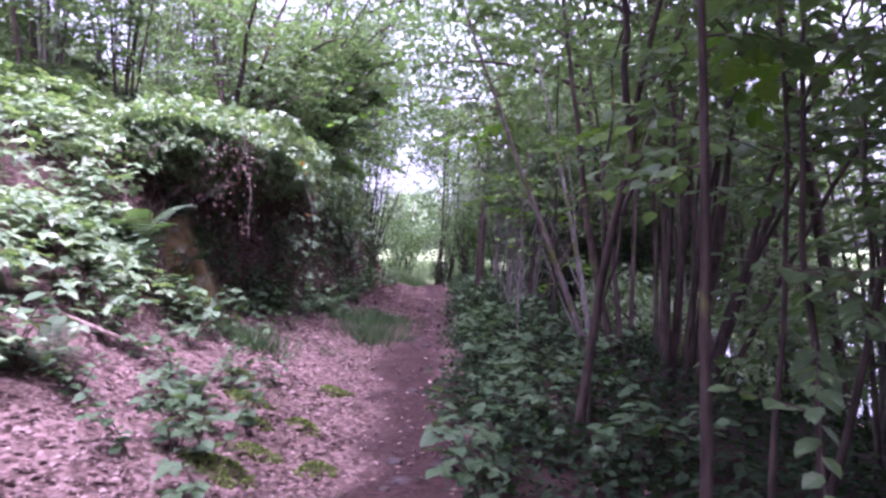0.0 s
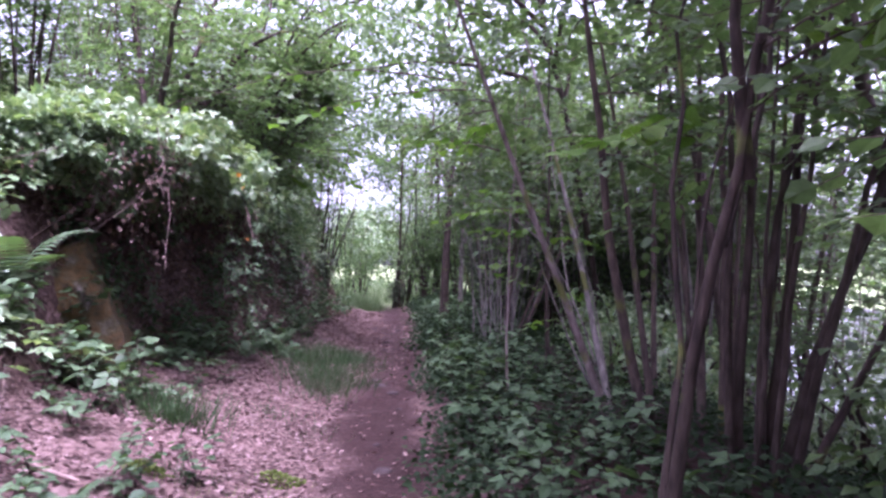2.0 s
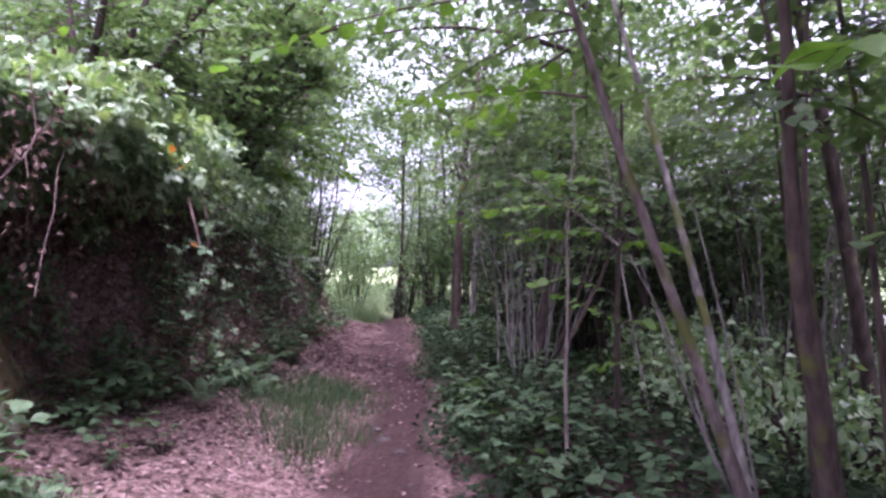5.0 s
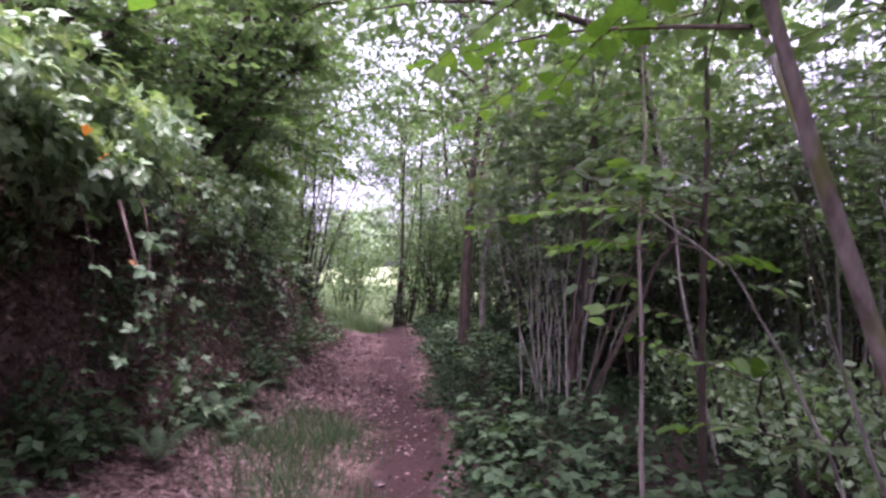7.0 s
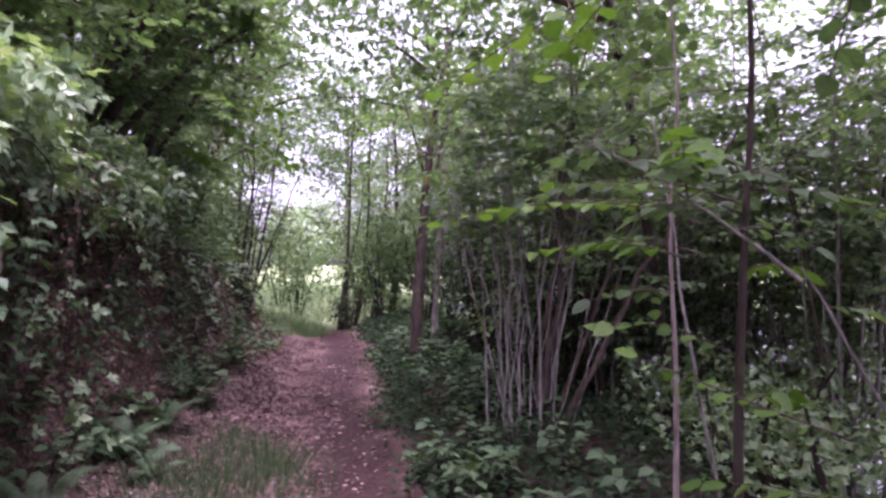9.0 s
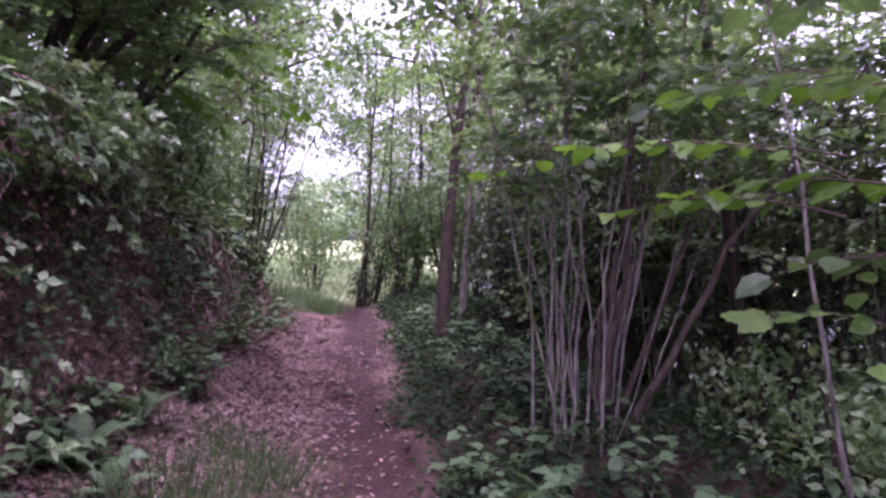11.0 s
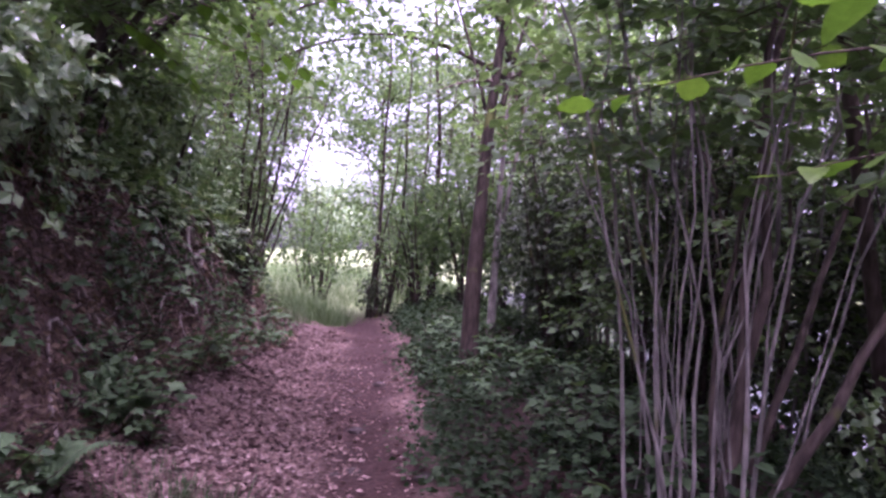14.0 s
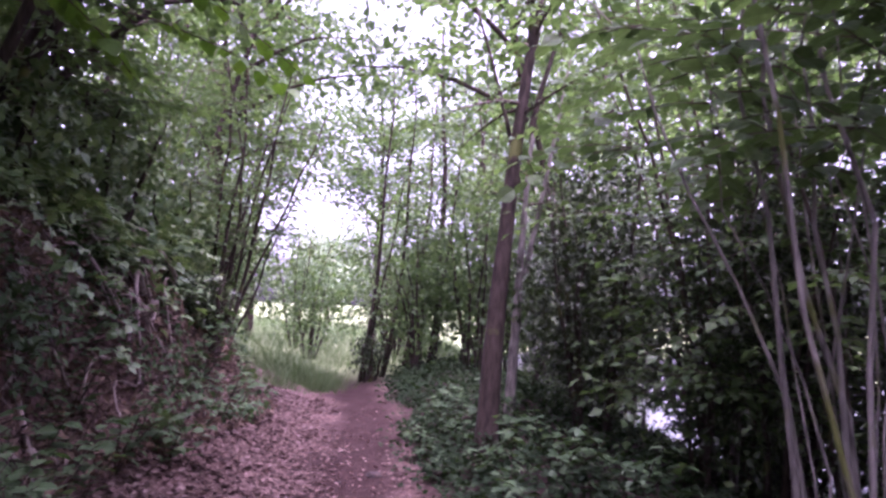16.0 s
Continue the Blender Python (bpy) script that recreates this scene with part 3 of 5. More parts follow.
slim = hazel(b, [((0.2, 0.25, 3.3), (-0.04, 0, 0), 0.014, (-0.05, -0.1, -0.05))], "slender pale hazel sapling close to the path", "hazels", twigs=7, lowest=0.45, bark=BARK_GREY, reach=(0.2, 0.6), sway=0.08)
near_spray(slim, local(b, (1.0, 8.6, 1.95)), local(b, (0.62, 9.2, 2.0)), 0.05, 0.1, 12, 0.005)
near_spray(slim, local(b, (1.0, 8.6, 2.2)), local(b, (0.6, 7.9, 2.3)), 0.05, 0.1, 12, 0.005)
b = ground_at(2.2, 10.4)
pale = hazel(b, [((-0.1, 0.1, 3.9), (-0.06, 0, 0), 0.015, (0, 0, -0.05))], "slender pale hazel at the edge of the path", "hazels", twigs=8, lowest=0.45, bark=BARK_PALE)
near_spray(pale, local(b, (2.1, 10.45, 2.2)), local(b, (0.55, 10.15, 2.25)), 0.1, 0.12, 15)
near_spray(pale, local(b, (2.1, 10.45, 2.3)), local(b, (0.45, 11.1, 2.22)), 0.12, 0.12, 15)
near_spray(pale, local(b, (2.1, 10.45, 2.0)), local(b, (0.95, 10.9, 2.0)), 0.1, 0.12, 12)

# big stool with many slender pale rods
b = ground_at(1.35, 12.2)
rods = fan(17, 4.2, 1.8, 0.0095, 0.42, (0.3, 0.3)) + fan(9, 3.6, 1.1, 0.008, 0.35, (0.05, 0.1)) + [((0.35, 0.1, 4.2), (0.05, 0, 0), 0.034, (0.05, -0.1, -0.1)), ((0.75, 0.2, 4.1), (0, 0, 0), 0.028, (0.15, -0.1, -0.1)),
                                                     ((2.0, -0.5, 2.6), (-0.1, 0, -0.15), 0.036, (0.2, -0.05, -0.1)), ((1.9, 0.5, 3.4), (-0.1, 0, -0.1), 0.026, (0.2, 0.05, -0.1)), ((-0.12, 0.7, 3.6), (-0.12, 0, 0), 0.014, (0.0, 0.1, -0.1)), ((0.0, 0.9, 3.4), (-0.2, 0, 0), 0.012, (-0.06, 0, -0.1)), ((0.9, 0.9, 3.0), (-0.15, 0, 0.1), 0.02, (0.1, 0, -0.1)), ((1.4, 0.3, 3.5), (-0.1, 0, 0), 0.018, (0.2, 0.1, -0.1))]
big_stool = hazel(b, rods, "coppiced hazel stool with many slender pale rods", "hazels", twigs=6, lowest=0.58, sway=0.26)

# the trunk at the path's edge, and a pale broken one close behind
b = ground_at(0.85, 16.6)
hazel(b, [((0.48, 0.1, 5.2), (-0.1, 0, 0), 0.1, (0, 0, -0.15)), ((0.95, 0.4, 4.8), (-0.05, 0, 0), 0.03, (0.33, 0.05, 3.0)), ((-0.35, 0.2, 4.6), (0.05, 0, 0), 0.025, (0.22, 0.05, 2.5))],
      "single dark brown trunk at the path's edge", "trees", twigs=9, lowest=0.55, bark=BARK_DARK, name="tree", reach=(0.4, 1.2), sides=10, sway=0.04)
b = ground_at(1.3, 17.75)
hazel(b, [((0.3, 0.2, 3.6), (-0.03, 0, 0), 0.062, (0, 0, -0.15)), ((0.75, 0.1, 4.6), (0, 0, 0), 0.03, (0.15, 0.1, 1.6))], "pale mossy trunk with peeling bark", "trees", twigs=8, lowest=0.6, bark=BARK_PALE, name="tree", sides=9, sway=0.03)

# slender trees round the opening at the far end of the path
for x, y, h, lean_x, r in ((-0.25, 24.0, 6.5, 0.25, 0.05), (0.15, 24.4, 6.0, 0.5, 0.045), (1.15, 24.5, 7.0, 0.0, 0.075), (0.7, 26.0, 6.5, 0.5, 0.05), (1.9, 25.5, 7.0, 0.3, 0.06), (2.6, 27.0, 7.0, -0.2, 0.06), (3.4, 25.0, 7.0, 0.3, 0.06)):
    hazel(ground_at(x, y), [((lean_x, 0.2, h), (0.15, 0, 0), r, (0, 0, -0.1)), ((lean_x + 0.6, 0.4, h * 0.8), (0, 0, 0), r * 0.5, (0.05, 0, 0))], "slender dark tree against the light at the wood's edge", "slender trees", leaf=0.13, gap=0.1, twigs=20, lowest=0.12, shape=SMALL, bark=BARK_DARK, name="tree", reach=(0.5, 1.5), sides=6)
for x, y, k in ((-2.0, 18.9, 7), (-2.7, 20.6, 6)):
    hazel(ground_at(x, y), fan(k, 3.4, 0.9, 0.028, 0.2, (0.65, 0.1)), "hazel on the bank with stems leaning to the light", "hazels", leaf=0.09, gap=0.07, twigs=10, lowest=0.35, shape=SMALL, bark=BARK_DARK, sides=6)

# hazels on top of the bank whose boughs hang over the path
for x, y, stems in ((-3.0, 15.1, [((2.0, 0.3, 3.0), (0, 0, 0.5), 0.04, (0, 0, 0)), ((1.9, -0.6, 3.8), (0, 0, 0.5), 0.045, (0, 0, 0)), ((1.2, 0.9, 3.6), (0, 0, 0.5), 0.04, (0, 0, 0))]),
                    (-3.1, 13.4, [((1.9, 0.5, 2.1), (0.2, 0, 0.5), 0.05, (0, 0, 0)), ((1.5, -0.3, 3.2), (0, 0, 0.4), 0.045, (0, 0, 0)), ((1.9, 1.2, 3.4), (0, 0, 0.5), 0.045, (0, 0, 0)), ((1.0, 0.6, 4.4), (0, 0, 0.3), 0.05, (0, 0, 0)), ((1.8, 0.1, 4.0), (0, 0, 0.4), 0.045, (0, 0, 0)), ((2.2, 0.2, 2.7), (0, 0, 0.6), 0.04, (0, 0, 0)), ((2.1, -0.8, 3.1), (0, 0, 0.6), 0.04, (0, 0, 0)), ((1.2, 1.8, 2.4), (0, 0, 0.5), 0.05, (0, 0.1, 0)), ((0.8, -1.2, 2.6), (0, 0, 0.5), 0.045, (0, -0.1, 0)), ((-0.3, 0.4, 3.6), (0, 0, 0), 0.06, (0, 0, 0))]),
                    (-3.3, 10.9, [((1.5, 0.8, 2.4), (0, 0, 0.5), 0.05, (0, 0, 0)), ((0.9, 0.9, 3.6), (0, 0, 0.4), 0.045, (0, 0, 0)), ((0.7, -0.6, 2.8), (0, 0, 0.4), 0.05, (0, 0, 0)), ((-0.4, 0.5, 3.4), (0, 0, 0), 0.06, (0, 0, 0)), ((1.3, 0.1, 1.6), (0, 0, 0.4), 0.04, (0, 0, 0)), ((0.9, 1.4, 1.5), (0, 0, 0.4), 0.04, (0, 0, 0))]),
                    (-3.4, 16.2, [((1.7, 0.5, 1.9), (0, 0, 0.5), 0.05, (0, 0, 0)), ((1.2, 0.3, 3.4), (0, 0, 0.4), 0.045, (0, 0, 0)), ((0.6, 0.9, 4.2), (0, 0, 0.3), 0.045, (0, 0, 0)), ((1.7, -0.3, 2.9), (0, 0, 0.4), 0.04, (0, 0, 0)), ((1.1, 1.9, 2.2), (0, 0, 0.5), 0.05, (0, 0, 0)), ((0.3, -0.8, 2.8), (0, 0, 0.3), 0.05, (0, 0, 0)), ((1.3, -0.6, 1.5), (0, 0, 0.3), 0.04, (0, 0, 0)), ((1.2, 1.0, 1.0), (0, 0, 0.3), 0.03, (0, 0, 0))])):
    bank_hazel = hazel(ground_at(x, y), stems, "leafy hazel on the bank with boughs over the path", "hazels on the bank", leaf=0.09, gap=0.05, twigs=20, lowest=0.2, reach=(0.5, 1.15), bark=BARK_DARK)

    if 13 < y < 14:
        for a, e in (((-1.7, 14.0, 3.5), (-0.72, 14.4, 3.02)), ((-1.6, 13.8, 3.6), (-0.95, 13.5, 3.2)), ((-1.8, 14.6, 3.4), (-0.9, 15.2, 3.15)), ((-1.9, 13.4, 3.7), (-1.35, 12.7, 3.4)), ((-1.5, 14.1, 3.7), (-0.35, 14.2, 3.5)), ((-2.0, 13.6, 3.2), (-1.5, 13.9, 2.75))):
            near_spray(bank_hazel, local(ground_at(x, y), a), local(ground_at(x, y), e), 0.08, 0.12, 15)

# the thicket behind, and the wood that closes the place
kinds = [hazel(ground_at(4.4 + k, 9.6 + 2.5 * k), fan(11, 5.0, 1.5, 0.026, 0.35), "hazel stool in the shaded thicket, some copies added for shade", "thicket hazels", leaf=0.11, gap=0.07, twigs=14, lowest=0.15, shape=SMALL, sides=5, reach=(0.5, 1.3)) for k in range(4)]
# stools beside and behind the start are mostly unseen, added for shade
spots = [(3.0, 4.5), (4.4, 6.7), (3.7, 2.6), (3.3, 14.8), (2.9, 16.3),  (5.0, 13.2), (5.6, 16.2), (4.5, 18.3), (4.2, 21.6), (5.9, 20.2), (7.4, 15.8), (6.6, 23.0), (4.9, 25.4), (2.5, 1.5), (2.1, -0.9), (3.6, 0.2), (2.3, -3.4), (6.8, 1.4), (7.2, -0.4), (6.6, 12.0), (6.2, 17.9), (9.8, 20.0), (0.9, 33.0), (5.4, 1.6), (5.0, -2.2), (-2.6, -4.2), (0.4, -6.0), (-4.9, -1.6), (7.8, 1.8), (3.6, -5.0), (10.6, 3.0)]
for k, (x, y) in enumerate(spots):
    copy_thing(kinds[k % 4], pose(x, y, float(land(x, y)), 0, 0, 67 * k))
open_kinds = [hazel(ground_at(3.5 + 0.8 * k, 9.9 + 1.9 * k), fan(9, 5.4, 1.5, 0.022, 0.3), "tall bare-legged hazel with a leafy head", "thicket hazels", leaf=0.1, gap=0.07, twigs=17, lowest=0.52, shape=SMALL, sides=5, reach=(0.5, 1.3)) for k in range(2)]
for k, (x, y) in enumerate(((5.6, 12.9), (4.4, 13.6), (5.2, 15.6))):
    copy_thing(open_kinds[k % 2], pose(x, y, float(land(x, y)), 0, 0, 71 * k))
for k, (x, y) in enumerate(((-5.8, 12.4), (-5.5, 9.6), (-6.6, 11.5), (-6.8, 16.8), (-5.8, 20.6), (-8.6, 9.2), (-9.4, 14.8), (-8.4, 19.4), (-7.4, 4.4), (-10.8, 5.8))):
    copy_thing(kinds[(k + 1) % 4], pose(x, y, float(land(x, y)), 0, 0, 41 * k))


def thick_bush(x, y, rx, ry, h, n, label, leaves, shape, size, name="holly_bush", squat=1.0):
    """A dense bush: upright stems and leaves that fill an uneven egg."""
    base = ground_at(x, y)
    bush = thing(name, base, label, "bush", "dense bushes")
    for k in range(7):
        a = rng.uniform(0, 6.28)
        t = (math.cos(a) * rx * 0.6, math.sin(a) * ry * 0.6, h * rng.uniform(0.6, 0.95))
        child("stem", mesh_of("stem", *tube(curve((math.cos(a) * 0.15, math.sin(a) * 0.15, -0.1), t, (0, 0, 0.1), 8, 0.1), np.linspace(0.035, 0.008, 8), 6), BARK_DARK, True), bush)
    d = unit(rng.normal(size=(n, 3)))
    lump = 1 + 0.34 * np.sin(d[:, 0] * 5 + x) * np.sin(d[:, 2] * 6 + y) + 0.18 * np.sin(d[:, 1] * 11) * np.sin(d[:, 2] * 13 + x)
    r = rng.random(n) ** 0.4 * lump
    p = d * r[:, None] * np.array([rx, ry, h * 0.5]) + np.array([0, 0, h * 0.5])
    p = p[p[:, 2] > 0.15]
    ahead = unit(d[:len(p)] * 0.5 + rng.normal(size=(len(p), 3)) * 0.6 + np.array([0, 0, -0.3]))
    bag = Bag()
    bag.add(*scatter(shape, p, ahead, np.array([0, 0, 1.0]) + 0.5 * rng.normal(size=(len(p), 3)), size * rng.uniform(0.6, 1.2, len(p))))
    child("foliage", bag.mesh("foliage", leaves), bush, kind="stuff")
    return bush


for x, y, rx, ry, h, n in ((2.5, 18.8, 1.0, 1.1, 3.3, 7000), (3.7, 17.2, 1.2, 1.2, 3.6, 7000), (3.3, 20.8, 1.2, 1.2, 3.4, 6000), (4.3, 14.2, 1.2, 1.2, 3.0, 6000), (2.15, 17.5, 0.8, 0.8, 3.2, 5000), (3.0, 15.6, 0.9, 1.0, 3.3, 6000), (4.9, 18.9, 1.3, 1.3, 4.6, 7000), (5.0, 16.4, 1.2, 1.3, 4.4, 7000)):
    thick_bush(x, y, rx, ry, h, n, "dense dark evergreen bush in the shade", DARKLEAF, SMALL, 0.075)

for x, y, rx, ry, h, n in ((0.85, 23.4, 0.7, 0.8, 3.0, 1300), (1.8, 23.2, 0.9, 0.9, 3.6, 1900), (2.7, 23.6, 1.0, 1.0, 3.8, 2600), (4.0, 23.4, 1.2, 1.2, 4.0, 4000), (-3.0, 22.6, 1.1, 1.2, 3.6, 4000), (-4.6, 23.5, 1.6, 1.6, 5.0, 5000), (0.6, 29.5, 1.6, 1.6, 4.6, 4500), (-2.3, 33.0, 1.5, 1.3, 4.2, 2600), (-1.5, 28.0, 1.0, 0.8, 2.4, 1100), (-4.4, 30.0, 1.6, 1.4, 4.4, 4000), (3.0, 29.0, 1.8, 1.6, 5.6, 5000)):
    thick_bush(x, y, rx, ry, h, n, "light green leafy shrub at the wood's edge", HAZEL, SMALL, 0.12, "shrub")


def tall_tree(label, lean_x=0.0, thick=0.16, n=620):
    """A full-grown tree: trunk, limbs and a broad uneven crown high above the thicket."""
    t = thing("tall_tree", (0, 0, -60), label, "tree", "tall trees")
    child("trunk", mesh_of("trunk", *tube(curve((0, 0, -0.2), (0.3 + lean_x, 0.2, 8.5), (0.15 - lean_x * 0.1, 0.1, 0), 12, 0.15), np.linspace(thick, 0.04, 12), 9, 0.03), BARK_DARK, True), t)
    bag = Bag()
    for k in range(13):
        a, h = k * 2.4, 4.2 + 0.35 * k
        e = np.array([math.cos(a), math.sin(a), 0]) * rng.uniform(1.6, 3.0) + np.array([0.2 + lean_x, 0.15, h + rng.uniform(0.5, 1.6)])
        limb = curve((0.15 + lean_x * h / 10, 0.1, h), e, (0, 0, 0.3), 8, 0.15)
        child("limb", mesh_of("limb", *tube(limb, np.linspace(0.05, 0.01, 8), 6), BARK_DARK, True), t)
        p = at_part(limb, rng.uniform(0.3, 1.05, n)) + rng.normal(size=(n, 3)) * np.array([0.5, 0.5, 0.32])
        bag.add(*scatter(SMALL, p, rng.normal(size=(n, 3)) + np.array([0, 0, -0.3]), np.array([0, 0, 1.0]) + 0.5 * rng.normal(size=(n, 3)), 0.17 * rng.uniform(0.6, 1.2, n)))
    child("crown", bag.mesh("crown", HAZEL), t, kind="stuff")
    return t


# near and rear trees are unseen, added for shade; far ones close the sky
tall = [tall_tree("tall leafy tree added for shade and as backdrop") for k in range(2)]
tall_spots = [(4.4, 1.4), (6.0, 21.0), (1.9, -2.4), (-4.2, 36.0), (3.6, 34.0), (0.2, 37.0), (5.5, 31.5), (-6.5, 33.0), (3.4, -3.0), (6.2, -1.2), (0.2, -7.5), (5.6, 27.5),
              (-8.2, 23.6), (-4.2, 27.4)]
for k, (x, y) in enumerate(tall_spots):
    m = pose(x, y, float(land(x, y)), 0, 0, 83 * k)
    if k < 2:
        tall[k].matrix_basis = m
    else:
        copy_thing(tall[k % 2], m)

# crowns added above the view to shade path and verge; farthest ones screen sky
arching = [tall_tree("added slim leaning tree, open crown shading path and screening sky", -2.2, 0.06, 300) for k in range(2)]
for k, (x, y) in enumerate(((2.7, 0.4), (3.2, 3.6), (2.4, -2.6), (3.3, 8.6), (3.4, 13.4), (3.0, 21.0), (3.6, 6.2))):
    m = pose(x, y, float(land(x, y)), 0, 0, (k * 37) % 50 - 25)
    if k < 2:
        arching[k].matrix_basis = m
    else:
        copy_thing(arching[k % 2], m)
for k, (x, y) in enumerate(((-3.9, 19.6), (-3.8, 24.2))):
    copy_thing(arching[k], pose(x, y, float(land(x, y)), 0, 0, 170 + 25 * k))

# leafy saplings that screen the sky above the bank
for k, (x, y) in enumerate(((-4.8, 14.6), (-4.2, 18.2), (-3.6, 20.8))):
    copy_thing(kinds[k % 4], pose(x, y, float(land(x, y)), 0, 0, 29 * k))

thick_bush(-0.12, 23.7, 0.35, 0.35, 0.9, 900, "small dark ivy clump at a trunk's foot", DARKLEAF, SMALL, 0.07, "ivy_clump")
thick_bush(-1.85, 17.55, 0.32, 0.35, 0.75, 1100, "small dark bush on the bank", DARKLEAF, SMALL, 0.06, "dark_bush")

for k, y in enumerate((2.4, 4.2, 6.6, 8.4, 10.2, 11.8, 13.2, 14.8, 16.4, 18.0)):
    thick_bush(3.9 + 0.5 * math.sin(k * 2.3), y, 0.75, 0.9, 1.1 + 0.3 * math.sin(k * 1.7), 1000, "low tangled undergrowth on the slope to the stream", BRAMBLE, SMALL, 0.09, "undergrowth_bush")

for x, y, h in ((2.45, 8.1, 0.9), (2.55, 9.4, 1.1), (2.75, 10.9, 1.0), (2.9, 12.4, 1.0)):
    thick_bush(x, y, 0.6, 0.7, h, 800, "low pale-leaved bramble tangle under the hazels", BRAMBLE, SMALL, 0.085, "undergrowth_bush")

for x, y, rx, ry, h, n in ((-2.75, 17.0, 0.7, 0.9, 1.5, 2200), (-2.9, 15.3, 0.7, 0.8, 1.4, 2000), (-2.5, 18.6, 0.6, 0.7, 1.3, 1600)):
    thick_bush(x, y, rx, ry, h, n, "leafy grey-green shrub drooping over the bank", BRAMBLE, SMALL, 0.1, "shrub")

# ---- brambles over the bank ----
def bramble_mound(name, label, n, x0, x1, y0, y1, lift, size, leaves, dens=None):
    x, y = rng.uniform(x0, x1, n), rng.uniform(y0, y1, n)
    if dens is not None:
        keep = rng.random(n) < dens(x, y)
        x, y = x[keep], y[keep]
    up = land_normal(x, y, 0.3)
    h = lift(x, y) * (0.35 + 0.65 * rng.random(len(x)) ** 0.6)
    p = on_land(x, y) + up * h[:, None]
    a = rng.uniform(0, 6.28, len(x))
    ahead = np.stack([np.cos(a) + 0.5, np.sin(a) - 0.2, -0.25 + 0.3 * rng.normal(size=len(x))], -1)
    bag = Bag()
    bag.add(*scatter(TREFOIL, p, ahead, up + np.array([0, 0, 0.8]) + 0.4 * rng.normal(size=p.shape), size * rng.uniform(0.6, 1.25, len(x))))
    return tagged(new(name, bag.mesh(name, leaves)), label, "brambles", kind="stuff")


def heap(x, y):
    return 0.22 + 0.2 * np.sin(x * 2.3 + y * 1.1) ** 2 + 0.18 * np.sin(y * 1.9 - x) ** 2


bramble_mound("brambles", "pale green brambles sprawling over the open bank", 40000, -7.5, -2.5, 1.5, 11.5, heap, 0.14, BRAMBLE, lambda x, y: np.where((y > 6.9) & (x > -3.3), 0, 1) * np.where(y > 5.5, np.clip((-2.7 - x) / 0.5, 0.05, 1), np.clip((-2.9 - x) / 0.7, 0.04, 1)) * (0.72 + 0.28 * np.sin(x * 1.7 + y * 0.8) * np.sin(y * 1.3)))
bramble_mound("undergrowth", "mixed green undergrowth on top of the wooded bank", 22000, -9.0, -2.0, 11.0, 21.0, heap, 0.13, BRAMBLE, lambda x, y: np.clip((np.where(y < 15.5, -2.25, -1.95) - x) / 0.5, 0, 1))


def overhang(y0, y1, x_lip, z_lip, depth, n, size, canes_n):
    """A curtain of bramble that bulges out from the top of the bank above the hollow."""
    base = (x_lip - depth, (y0 + y1) / 2, z_lip - 0.2)
    mass = thing("bramble_bush", base, "bramble bush bulging from the bank over a dark hollow", "bush")
    t, s = rng.random(n), rng.random(n)
    y = y0 + (y1 - y0) * t
    bulge = np.sin(np.pi * np.clip(t * 0.94 + 0.03, 0, 1)) ** 0.5
    ang = s * 2.3 - 0.6 - np.where(rng.random(n) < 0.2, 0.7, 0.0)
    rad = rng.random(n) ** 0.35
    lump = 1 + 0.14 * np.sin(y * 4.1) * np.sin(ang * 5 + 1) + 0.08 * np.sin(y * 9 + ang * 7)
    x = x_lip - depth + depth * bulge * np.cos(ang) * rad * lump
    z = z_lip - 0.15 + (0.62 * bulge * np.sin(ang)) * rad * lump
    p = np.stack([x, y, z], -1) - np.array(base)
    out = np.stack([np.cos(ang), 0.5 * (t - 0.5), np.sin(ang)], -1)
    bag = Bag()
    bag.add(*scatter(TREFOIL, p, out * 0.6 + 0.6 * rng.normal(size=(n, 3)) + np.array([0, 0, -0.4]), out + np.array([0, 0, 0.7]) + 0.4 * rng.normal(size=(n, 3)), size * rng.uniform(0.6, 1.2, n)))
    child("foliage", bag.mesh("foliage", BRAMBLE), mass, kind="stuff")
    canes, dry = Bag(), Bag()
    for k in range(canes_n):
        yy = rng.uniform(y0, y1)
        a = np.array([x_lip - depth * rng.uniform(0.25, 1.0), yy, z_lip - rng.uniform(0.0, 0.35)])
        e = a + np.array([rng.uniform(-0.5, 0.15), rng.uniform(-0.9, 0.9), -rng.uniform(0.2, 1.3)])
        e[2] = max(e[2], float(land(e[0], e[1])) + 0.02)
        canes.add(*tube(curve(a, e, (rng.uniform(0, 0.2), 0, 0), 6, 0.1) - np.array(base), np.linspace(0.005, 0.003, 6), 4))
        q = at_part(curve(a, e, (0.1, 0, 0), 6), rng.random(30)) - np.array(base) + rng.normal(size=(30, 3)) * 0.09
        dry.add(*scatter(CURLED, q, rng.normal(size=(30, 3)) + np.array([0, 0, -0.8]), rng.normal(size=(30, 3)), 0.05))
    child("cane_tangle", canes.mesh("cane_tangle", TWIG), mass, "brown hanging dead canes", kind="stuff")
    child("dead_leaves", dry.mesh("dead_leaves", RUSTY), mass, "rusty dead leaves", kind="stuff")
    return mass


